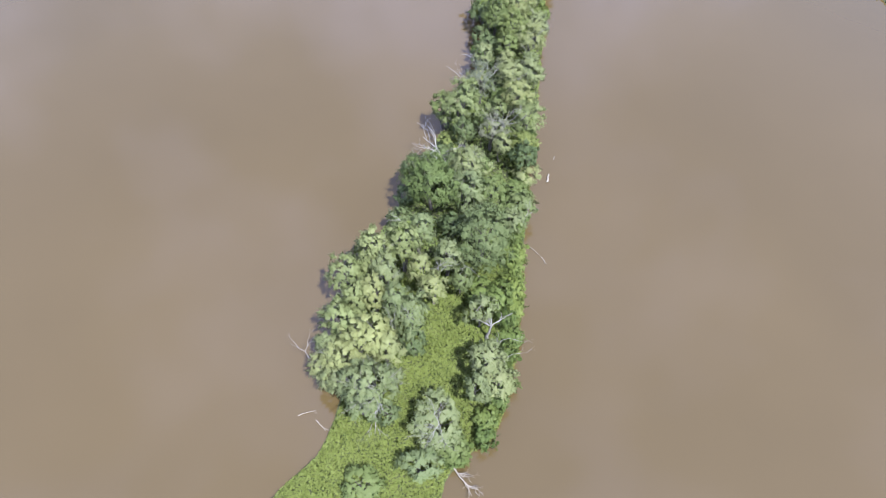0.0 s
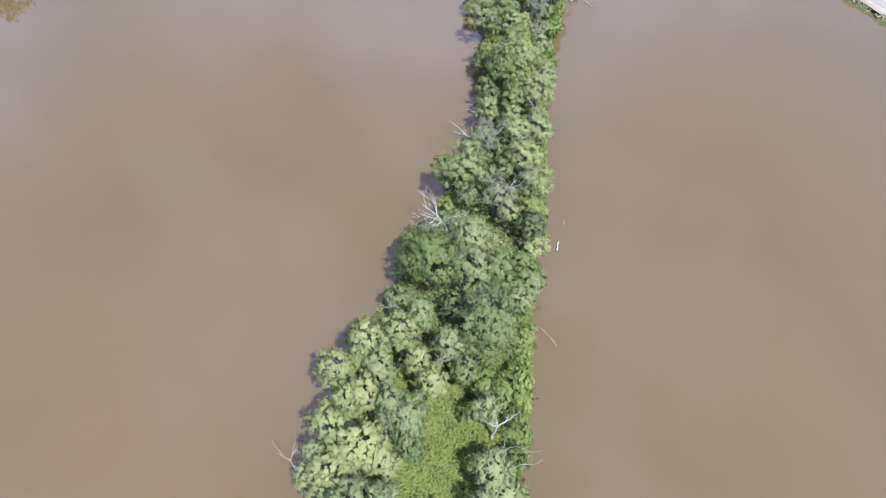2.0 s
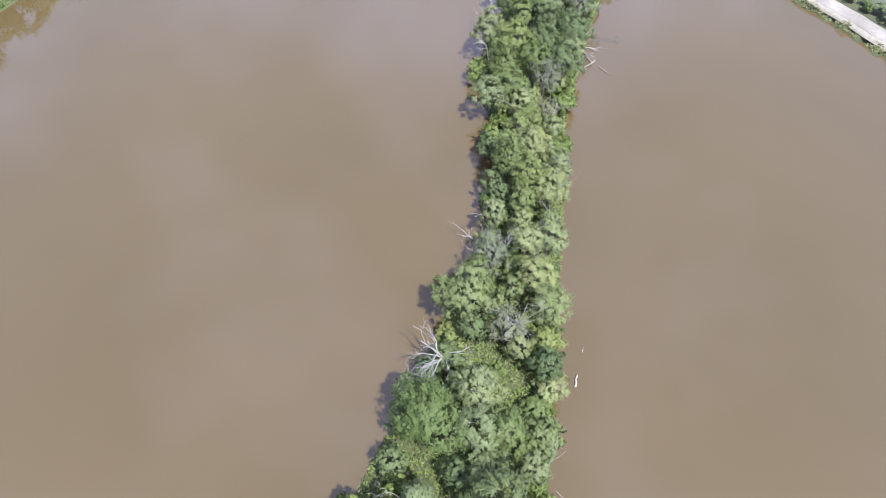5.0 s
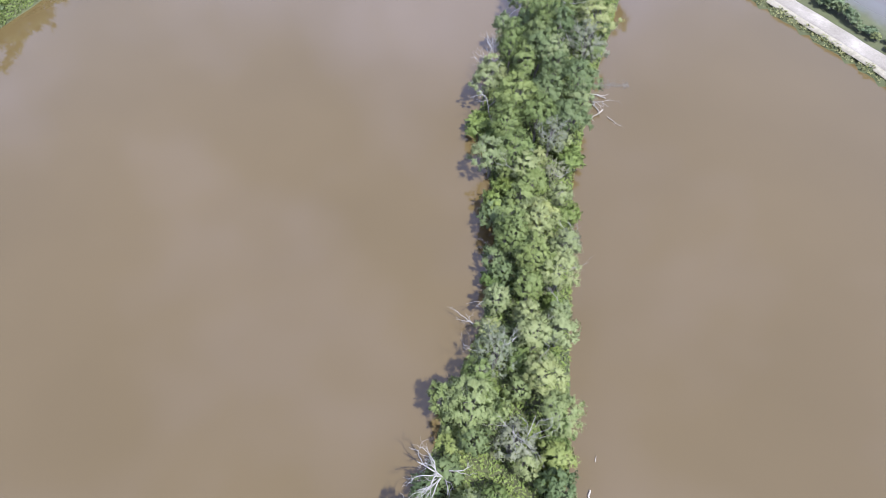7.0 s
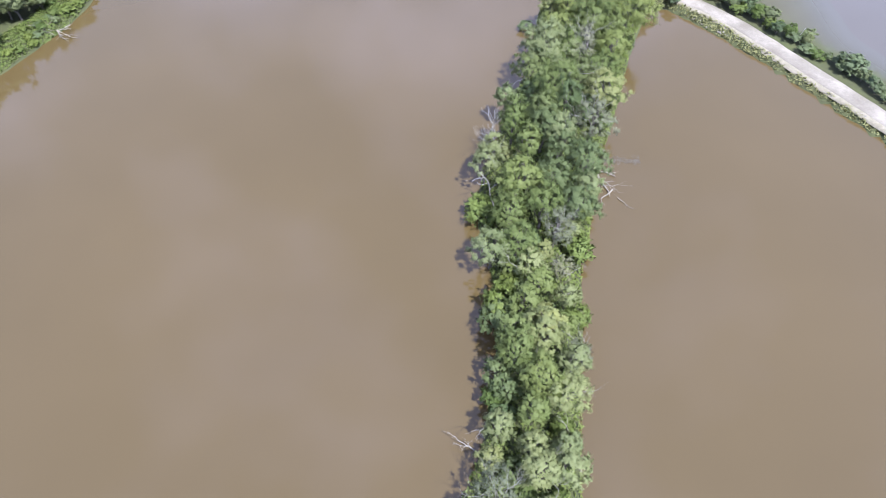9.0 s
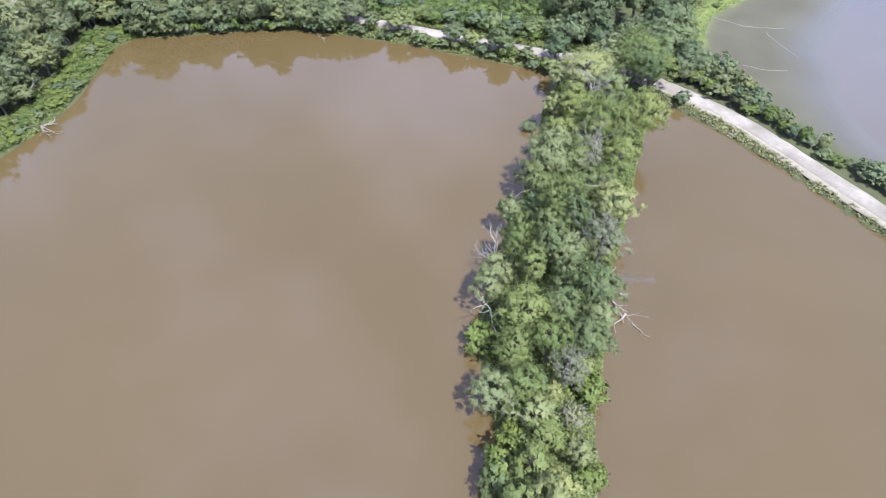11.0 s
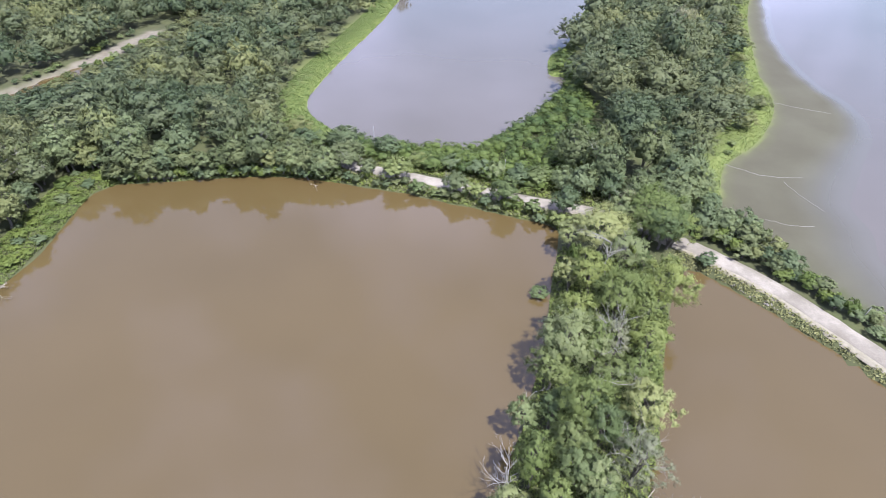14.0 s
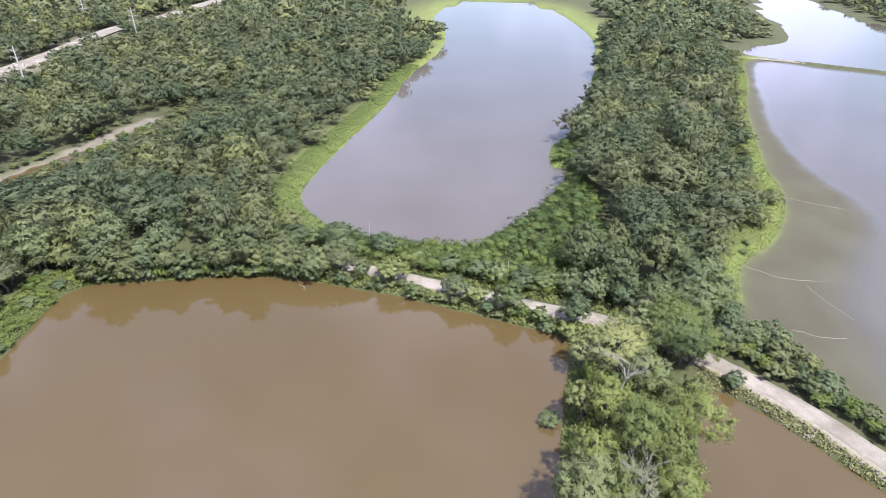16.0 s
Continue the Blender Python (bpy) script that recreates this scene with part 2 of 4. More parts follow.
NORTH_LAKE = [(-0.1, 217), (-16.9, 218.4), (-27, 219.9), (-36, 225), (-46.5, 237), (-48.5, 250), (-44.9, 279), (-36.4, 328), (-30.2, 385), (-19.1, 439), (-19.5, 500), (-30, 545),
              (-26, 590), (-8, 632), (14, 650), (38, 636), (62, 602), (73, 540), (74, 469), (56, 375), (43, 329), (35.3, 301), (28, 289), (25.8, 271), (31, 268), (24.5, 251), (15, 234), (4.2, 222.5)]
MUD_EDGE = [(54.5, 193.5), (57, 197), (60.7, 207), (65, 215), (76, 226), (86, 241), (91.7, 254), (94.5, 267), (97, 281), (113.9, 337), (134, 388), (156, 440),
            (196, 423), (240, 402), (300, 370), (420, 300), (420, -90), (215, -90), (160, 5), (128, 60), (104, 105), (93, 127), (82.8, 147), (78, 154.5), (72.6, 161.5), (67, 172.5), (62.6, 182)]
OPEN_LAKE = [(84.6, 191), (86.2, 200), (97, 216), (109, 234), (113, 250), (111.5, 268), (111.5, 288), (119.8, 330), (134, 368), (159, 433), (196, 419), (240, 398), (300, 366), (420, 296), (420, -90),
             (222, -90), (170, 5), (136, 60), (112, 107), (98, 134), (84, 156), (81.5, 172)]
FAR_LAKE = [(160, 452), (176, 480), (205, 500), (228, 560), (236, 578), (232, 604), (270, 701), (330, 860), (348, 850), (318, 702), (314, 632), (308, 568), (420, 380), (420, 318), (305, 378), (243, 410), (198, 432)]
TRACK_LINE = [(-170, 196), (-152, 215), (-137, 240), (-130.5, 256), (-125.5, 272), (-122.5, 288), (-120, 298)]
FAR_ROAD = [(-214, 240), (-208, 330), (-207, 370), (-210, 400), (-213, 440), (-209, 466), (-204, 490), (-203, 523), (-200, 567), (-196, 640), (-190, 760)]

strip = np.vstack([curve_through(STRIP_WEST), curve_through(STRIP_EAST)[::-1]])
pond_west = np.vstack([curve_through(STRIP_WEST), curve_through(NORTH_SHORE), curve_through(WEST_BANK)])
pond_east = np.vstack([curve_through(STRIP_EAST), curve_through(DIKE_SOUTH)])
north_lake = curve_through(NORTH_LAKE, closed=True)
mud_flat = curve_through(MUD_EDGE, closed=True)
open_lake = curve_through(OPEN_LAKE, closed=True)
far_lake = curve_through(FAR_LAKE, closed=True)
road_line, track_line, far_road = curve_through(ROAD_LINE, 6), curve_through(TRACK_LINE), curve_through(FAR_ROAD)


def wobble(q, size, seed):
    """Smooth noise over the plan, about -1 to 1."""
    r = np.random.default_rng(seed)
    total = np.zeros(len(q))
    for octave in range(4):
        for _ in range(3):
            a = r.uniform(0, 2 * np.pi)
            f = 2 * np.pi / size * 1.9 ** octave * r.uniform(0.8, 1.25)
            total += np.sin(q[:, 0] * f * np.cos(a) + q[:, 1] * f * np.sin(a) + r.uniform(0, 6.28)) * 0.3 / 1.5 ** octave
    return total


def lay(q):
    """The ground's height and its cover at places of the plan."""
    rag = wobble(q, 14, 3)
    water = np.maximum.reduce([depth(q, pond_west), depth(q, pond_east), depth(q, north_lake), depth(q, far_lake)]) + 0.5 * rag
    mud = depth(q, mud_flat) + 0.7 * rag
    lake = depth(q, open_lake) + 1.2 * wobble(q, 70, 5)
    land = np.minimum(-water, np.maximum(-mud, 0.06))
    z = np.where(land > 0, np.minimum(land * 0.4, 1.0) + 0.06 * rag * np.clip(land, 0, 1), np.maximum(land * 0.5, -1.6))
    z = np.where((mud > 0) & (water < 0), np.maximum(0.05 - 0.03 * np.clip(lake, -1.5, 20) - 0.004 * rag, -0.8), z)
    near_road = line_distance(q, road_line)
    z = np.where(near_road < 5.5, np.maximum(z, 0) + (1.05 - np.maximum(z, 0)) * np.clip((5.5 - near_road) / 2.4, 0, 1) * (water < 0.6), z)
    lime = np.clip(1.2 - (-mud + 2.5 * wobble(q, 26, 8)) / 8, 0, 1) * (mud < 9) * (q[:, 1] > 191) * (q[:, 0] < 168)
    shore = -depth(q, north_lake)
    lime = np.maximum(lime, np.clip(1.2 - (shore + 3 * wobble(q, 22, 9)) / np.where(q[:, 1] > 470, 30, np.where(q[:, 0] < -10, 11, 5)), 0, 1) * (shore > -1))
    near_track, near_far = line_distance(q, track_line), line_distance(q, far_road)
    dirt = np.maximum(np.clip((4.6 + 1.4 * wobble(q, 9, 4) - near_track) / 2, 0, 1), np.clip((13 + 4 * wobble(q, 40, 6) - near_far) / 3, 0, 1))
    z = np.where(near_far < 20, np.maximum(z, np.clip((20 - near_far) / 2.4, 0, 5.4)), z)
    z = np.where((near_track < 3.4 + 0.8 * wobble(q, 16, 41)) & (q[:, 1] < 267), -0.12, z)
    return z, np.clip(lime, 0, 1), np.clip((mud + 0.5) / 1.5, 0, 1) * (1 - 0.2 * np.clip(1 - mud / 4, 0, 1)) * (water < 0), np.clip(dirt, 0, 1), np.clip(1 + lake / np.interp(q[:, 1], (215, 260), (12, 4)), 0, 1) * (mud > 0)


def link(name, verts, faces, material, parent=None, smooth=False):
    """One mesh object from arrays of corners and of faces with a like number of corners."""
    verts, faces = np.asarray(verts, np.float32), np.asarray(faces, np.int32)
    me = bpy.data.meshes.new(name)
    n, k = faces.shape
    me.vertices.add(len(verts))
    me.vertices.foreach_set("co", verts.ravel())
    me.loops.add(n * k)
    me.loops.foreach_set("vertex_index", faces.ravel())
    me.polygons.add(n)
    me.polygons.foreach_set("loop_start", np.arange(0, n * k, k, dtype=np.int32))
    if smooth:
        me.polygons.foreach_set("use_smooth", np.ones(n, bool))
    me.update(calc_edges=True)
    me.materials.append(material)
    ob = new(name, me)
    ob.parent = parent
    return ob


def paint(ob, name, values):
    a = ob.data.attributes.new(name, "FLOAT", "POINT")
    a.data.foreach_set("value", np.asarray(values, np.float32))


def soften(ob, normals):
    """Leaf normals that follow the round of the crown."""
    a = ob.data.attributes.new("custom_normal", "FLOAT_VECTOR", "POINT")
    a.data.foreach_set("vector", np.asarray(normals, np.float32).ravel())
    ob.data.update()


def spread(fine_from, fine_to, step, reach):
    """Coordinates with even steps in the middle and growing ones out to the reach."""
    mid = list(np.arange(fine_from, fine_to + step / 2, step))
    low, high, g = [fine_from], [fine_to], step
    while high[-1] < reach:
        g *= 1.22
        high.append(high[-1] + g)
        low.append(low[-1] - g)
    return np.array(low[:0:-1] + mid + high[1:])


FIELD = {}


def read(key, q):
    """A field of the plan (a height, a distance) at places, from the ground's own grid."""
    xs, ys, f = FIELD["x"], FIELD["y"], FIELD[key]
    i = np.clip(np.searchsorted(xs, q[:, 0]) - 1, 0, len(xs) - 2)
    j = np.clip(np.searchsorted(ys, q[:, 1]) - 1, 0, len(ys) - 2)
    a, b = (q[:, 0] - xs[i]) / (xs[i + 1] - xs[i]), (q[:, 1] - ys[j]) / (ys[j + 1] - ys[j])
    return (f[j, i] * (1 - a) + f[j, i + 1] * a) * (1 - b) + (f[j + 1, i] * (1 - a) + f[j + 1, i + 1] * a) * b


def build_ground():
    xs, ys = spread(-160, 250, 1.9, 3500), spread(-10, 470, 2.2, 3500)
    gx, gy = np.meshgrid(xs, ys)
    q = np.column_stack([gx.ravel(), gy.ravel()])
    z, lime, mud, dirt, wet = lay(q)
    w = len(xs)
    FIELD["x"], FIELD["y"], FIELD["z"] = xs, ys, z.reshape(len(ys), w)
    for key, line in (("road", road_line), ("track", track_line), ("far_road", far_road)):
        FIELD[key] = line_distance(q, line).reshape(len(ys), w)
    for key, poly in (("pond_west", pond_west), ("pond_east", pond_east), ("north_lake", north_lake), ("mud_flat", mud_flat), ("far_lake", far_lake), ("strip", strip)):
        FIELD[key] = depth(q, poly).reshape(len(ys), w)
    i = (np.arange(len(ys) - 1)[:, None] * w + np.arange(w - 1)).ravel()
    ob = link("ground", np.column_stack([q, z]), np.column_stack([i, i + 1, i + w + 1, i + w]), M_GROUND, smooth=True)
    for name, values in (("lime", lime), ("mud", mud), ("dirt", dirt), ("wet", wet)):
        paint(ob, name, values)
    tagged(ob, "low wooded river land with dikes, green shore and mud flat", "ground", kind="structure")


def sheet(name, outline, z, material, label):
    bm = bmesh.new()
    bm.faces.new([bm.verts.new((x, y, z)) for x, y in outline])
    bmesh.ops.triangulate(bm, faces=bm.faces)
    bmesh.ops.recalc_face_normals(bm, faces=bm.faces)
    for f in bm.faces:
        if f.normal.z < 0:
            f.normal_flip()
    me = bpy.data.meshes.new(name)
    bm.to_mesh(me)
    bm.free()
    me.materials.append(material)
    return tagged(new(name, me), label, "water", kind="structure")


def ribbon(name, line, half, lift, material, label, crown=0.06):
    """A road: a cambered strip along a line, with skirts down into the ground."""
    line = np.asarray(line)
    along = np.gradient(line, axis=0)
    along /= np.linalg.norm(along, axis=1)[:, None]
    side = np.column_stack([along[:, 1], -along[:, 0]])
    r = np.random.default_rng(2)
    rows = []
    for off, dz in ((-1.12, -0.35), (-1, 0), (-0.5, crown * 0.7), (0, crown), (0.5, crown * 0.7), (1, 0), (1.12, -0.35)):
        rag = r.normal(0, 0.09, len(line)) if abs(off) >= 1 else 0
        p = line + side * (off * half + rag)[:, None] if abs(off) >= 1 else line + side * off * half
        rows.append(np.column_stack([p, np.full(len(line), lift + dz)]))
    v, n, c = np.vstack(rows), len(line), len(rows)
    i = (np.arange(c - 1)[:, None] * n + np.arange(n - 1)).ravel()
    return tagged(link(name, v, np.column_stack([i, i + n, i + n + 1, i + 1]), material, smooth=True), label, "road", kind="structure")


build_ground()
sheet("water", [(-200, -140)] + [(200, -140)] + [tuple(p) for p in road_line[::-1] if p[0] > -90] + [(-100, 205)], 0.0, M_POND, "still muddy brown pond water")
sheet("water_north", [(-70, 214), (5, 207), (22, 214), (42, 260), (90, 380), (100, 560), (60, 680), (-20, 680), (-60, 560), (-40, 420)], 0.0, M_LAKE, "calm grey lake water reflecting the sky")
sheet("water_east", [(66, 160), (74, 150), (100, 100), (190, -120), (460, -120), (460, 380), (330, 700), (370, 900), (330, 900), (225, 640), (150, 450), (70, 215), (60, 200)], 0.0, M_LAKE, "calm grey lake water beyond a mud flat")
sheet("water_ditch", [(-178, 190), (-156, 190), (-120, 245), (-116, 268), (-136, 268), (-150, 250)], -0.02, M_POND, "shallow brown water in a muddy ditch")
ribbon("road_shoulder", road_line[road_line[:, 0] > -41] + np.array((-0.5, -0.6)), 2.25, 1.07, M_DIRT, "dry tan earth shoulder of the dike track", 0.02)
ribbon("road", road_line[road_line[:, 0] > -42], 1.85, 1.16, M_GRAVEL, "pale gravel track on a dike")
ribbon("road_far", far_road, 4.6, 5.7, M_GRAVEL, "pale far road between woods")
ribbon("road_dike", [(150, 446), (178, 437), (203, 425.5), (240, 405), (300, 373), (420, 306)], 1.8, 0.7, M_GRAVEL, "thin pale track on a dike between lakes")

# ---------------------------------------------------------------- plants


def sprays(p, u, n, size, narrow, out=None):
    """Pointed leaf sprays: at p, pointing along u, facing n."""
    v = np.cross(n, u)
    v /= np.linalg.norm(v, axis=1)[:, None] + 1e-9
    s = size[:, None]
    corners = np.stack([p - 0.4 * s * u + narrow * s * v, p - 0.4 * s * u - narrow * s * v, p + s * u - 0.1 * s * n], 1)
    if out is not None:
        face = np.cross(corners[:, 1] - corners[:, 0], corners[:, 2] - corners[:, 0])
        wrong = (face * out).sum(1) < 0
        corners[wrong] = corners[wrong][:, ::-1]
    return corners.reshape(-1, 3)


def unit(r, n):
    d = r.normal(size=(n, 3))
    return d / np.linalg.norm(d, axis=1)[:, None]


def ball(level):
    """Corners and faces of an even ball, without its lower part."""
    bm = bmesh.new()
    bmesh.ops.create_icosphere(bm, subdivisions=level, radius=1)
    bmesh.ops.delete(bm, geom=[v for v in bm.verts if v.co.z < -0.6], context="VERTS")
    v, f = np.array([v.co[:] for v in bm.verts]), np.array([[c.index for c in p.verts] for p in bm.faces])
    bm.free()
    return v, f


def even(v):
    return v / (np.linalg.norm(v, axis=1)[:, None] + 1e-9)


def plume_crown(r, height, radius, base, lobes, shoots, per, size, narrow=0.4, lobe=(0.20, 0.34), rise=0.35, core=0, swell=0.5):
    """A crown of plumes: every plume a bunch of leafy shoots that spread from its middle, with gaps between.
    Returns corners, normals, the shoots' shades, faces and the plumes' middles; with a core, a small dense inner mass
    too, coloured darker to stand in for the shade inside."""
    k = np.arange(lobes) + 0.5
    turn, high = k * 2.39996 + r.uniform(0, 6.28), np.clip(1 - 1.3 * k / lobes + r.normal(0, 0.08, lobes), -0.3, 0.99)
    lr = r.uniform(*lobe, lobes)
    flat = np.sqrt(1 - high ** 2) * (1 + 0.15 * np.sin(2 * turn + r.uniform(0, 6)) + 0.11 * np.sin(3 * turn + r.uniform(0, 6)))
    stretch, middle = np.array((radius, radius, (height - base) * 0.52)), np.array((0, 0, base + (height - base) * 0.47))
    c = np.column_stack([flat * np.cos(turn), flat * np.sin(turn), high]) * (r.uniform(0.60, 1.04, lobes) - lr * 0.8)[:, None]
    way = even(c / stretch * radius)
    c = c * stretch + middle
    which = np.repeat(np.arange(lobes), shoots)
    d = even(0.6 * way[which] + unit(r, len(which)) + (0, 0, rise))
    length = (lr * radius)[which] * r.uniform(0.6, 1.4, len(which))
    tone = 0.5 * r.uniform(0, 1, len(which)) + 0.5 * r.uniform(0, 1, lobes)[which]
    which, d, length, tone = (np.repeat(a, per, 0) for a in (which, d, length, tone))
    n = len(which)
    s = np.tile(np.linspace(0.32, 1.0, per), n // per) + r.normal(0, 0.05, n)
    p = c[which] + d * (length * s)[:, None] + r.normal(0, 0.09, (n, 3)) * length[:, None]
    keep = (np.linalg.norm((p - middle) / stretch, axis=1) > 0.5) & (p[:, 2] > base * 0.6)
    which, d, s, p, tone = which[keep], d[keep], s[keep], p[keep], tone[keep]
    n = len(p)
    side = even(np.cross(d, unit(r, n)))
    u = even(0.45 * d + 0.7 * side + 0.45 * unit(r, n))
    out = even(0.55 * d + swell * way[which] + 0.14 * unit(r, n) + (0, 0, 0.15))
    face = even(out + 0.5 * unit(r, n))
    face = even(face - u * (face * u).sum(1)[:, None])
    corners = sprays(p, u, face, size * r.uniform(0.65, 1.35, n) * (1.2 - 0.35 * s), narrow, out)
    out, tone, faces = np.repeat(out, 3, 0), np.repeat(tone, 3), leaves(corners)
    if core:
        v, f = ball(2)
        v_out = even(v / stretch)
        v = v * (core * (1 + 0.12 * np.sin(5 * v[:, 0] + 4 * v[:, 1] + r.uniform(0, 6))))[:, None] * stretch + middle
        # the core's fixed low tone paints in shade between the plumes
        corners, out, tone, faces = np.vstack([corners, v]), np.vstack([out, v_out]), np.concatenate([tone, np.full(len(v), 0.2)]), np.vstack([faces, f + len(corners)])
    return corners, out, tone, faces, c


def leaves(corners):
    return np.arange(len(corners), dtype=np.int32).reshape(-1, 3)


def tube(path, radii, sides=6):
    """Corners and faces of a tapered, bent branch."""
    path = np.asarray(path, float)
    along = np.gradient(path, axis=0)
    v = []
    for p, a, r in zip(path, along, radii):
        a = a / (np.linalg.norm(a) + 1e-9)
        e = np.cross(a, (0.31, 0.77, 0.55))
        e /= np.linalg.norm(e)
        f = np.cross(a, e)
        t = np.arange(sides) * 2 * np.pi / sides
        v.append(p + r * (np.cos(t)[:, None] * e + np.sin(t)[:, None] * f))
    n = len(path)
    faces = [(i * sides + j, i * sides + (j + 1) % sides, (i + 1) * sides + (j + 1) % sides, (i + 1) * sides + j) for i in range(n - 1) for j in range(sides)]
    return np.vstack(v), np.array(faces)


def joined(pieces):
    v, f, n = [], [], 0
    for a, b in pieces:
        v.append(a)
        f.append(b + n)
        n += len(a)
    return np.vstack(v), np.vstack(f)


def bend(r, a, b, wild, n=5):
    t = np.linspace(0, 1, n)[:, None]
    a, b = np.asarray(a, float), np.asarray(b, float)
    p = a + (b - a) * t
    p[1:-1] += r.normal(0, wild * np.linalg.norm(b - a), (n - 2, 3))
    return p


def twigs(r, start, heading, length, radius, level, out, sides=5):
    """Bare branches that fork and thin out."""
    end = start + heading * length
    path = bend(r, start, end, 0.06, 4)
    out.append(tube(path, np.linspace(radius, radius * 0.45, 4), sides))
    if level:
        for _ in range(r.integers(2, 4)):
            at = path[r.integers(1, 4)]
            h = heading + 0.75 * unit(r, 1)[0] + np.array((0, 0, 0.15))
            twigs(r, at, h / np.linalg.norm(h), length * r.uniform(0.45, 0.75), radius * 0.5, level - 1, out, max(3, sides - 1))


def build_tree(name, leaf, seed, label, category="tree", height=10.0, radius=3.5, base=2.0, lobes=32, shoots=16, per=9, size=0.28, narrow=0.38, lobe=(0.20, 0.34), rise=0.35, core=0, bare=0, group="trees on the narrow bank"):
    """A tree: trunk with limbs to its plumes, a crown of leafy shoots, perhaps bare twigs standing out of it."""
    r = np.random.default_rng(seed)
    tree = new(name)
    corners, out, tone, faces, c = plume_crown(r, height, radius, base, lobes, shoots, per, size, narrow, lobe, rise, core)
    top = np.array((r.normal(0, 0.4), r.normal(0, 0.4), height * 0.62))
    stem = bend(r, (0, 0, -0.4), top, 0.03, 5)
    pieces = [tube(stem, np.linspace(0.26, 0.1, 5) * height / 10, 6)]
    for q in c[1:10]:
        pieces.append(tube(bend(r, stem[r.integers(1, 4)], q, 0.08, 3), np.linspace(0.1, 0.03, 3) * height / 10, 3))
    link("trunk", *joined(pieces), M_BARK, tree, True)
    crown = link("crown", corners, faces, leaf, tree)
    paint(crown, "shoot", tone)
    soften(crown, out)
    if bare:
        out = []
        for _ in range(bare):
            h = unit(r, 1)[0] * (1, 1, 0.4) + (0, 0, 0.75)
            twigs(r, np.array((r.normal(0, 0.8), r.normal(0, 0.8), height * 0.55)), h / np.linalg.norm(h), height * 0.28, 0.05, 3, out)
        link("bare_branch", *joined(out), M_DEAD, tree, True)["label"] = "bleached bare branches"
    return tagged(tree, label, category, group)


KINDS = {}   # for each kind, sizes of tree: radius, height and a few shapes
for key, leaf, look_of, extra in (
        ("Y", M_YELLOW, "yellow-green willow with a feathery sunlit crown", dict(narrow=0.34, rise=0.6)),
        ("A", M_BRIGHT, "fresh green broad-crowned tree on the bank", dict()),
        ("B", M_DEEP, "deep green dense tree on the bank", dict(narrow=0.42)),
        ("C", M_GREY, "grey-green willow with fine pale leaves", dict(narrow=0.34, rise=0.5, bare=1)),
        ("G", M_DULL, "half-dead dull grey tree with bare twigs", dict(narrow=0.26, bare=6))):
    KINDS[key] = []
    for radius, height, lobes, shoots, shapes in ((2.2, 5.5, 26, 16, 3), (2.3, 10.5, 36, 18, 4), (3.6, 10.5, 50, 20, 4), (5.2, 12.0, 80, 22, 2)):
        shoots = int(shoots * 0.55) if key == "G" else shoots
        KINDS[key].append((radius, height, [build_tree("tree", leaf, 40 + 7 * s + ord(key) + lobes, look_of, "tree", height, radius, height * 0.16, lobes, shoots, 9, 0.19, lobe=(0.20, 0.32) if lobes < 50 else (0.15, 0.27), **extra) for s in range(shapes)]))
KINDS["S"] = [(2.2, 3.0, [build_tree("bush", M_VINE, 300 + s, "low dark green bush overgrown with vines", "bush", 3.0, 2.2, 0.0, 22, 10, 7, 0.25, 0.45, core=0.45, group="bushes on the banks") for s in range(3)])]
used = {}


def plant(kind, x, y, radius, height, seed):
    """Sets down a tree of that kind, scaled and turned."""
    r = np.random.default_rng(seed)
    wide, tall, shapes = min(KINDS[kind], key=lambda size: abs(math.log(size[0] / radius)) + 0.6 * abs(math.log(size[1] / height)))
    s = int(r.integers(len(shapes)))
    first = shapes[s]
    z = max(float(read("z", np.array([[x, y]]))[0]), 0.05) - 0.1
    m = pose(x, y, z, r.normal(0, 2), r.normal(0, 2), r.uniform(0, 360)) @ Matrix.Diagonal((radius / wide, radius / wide * r.uniform(0.92, 1.08), height / tall, 1))
    tree = copy_thing(first, m) if (kind, wide, tall, s) in used else first
    used[kind, wide, tall, s] = True
    tree.matrix_basis = m
    return tree


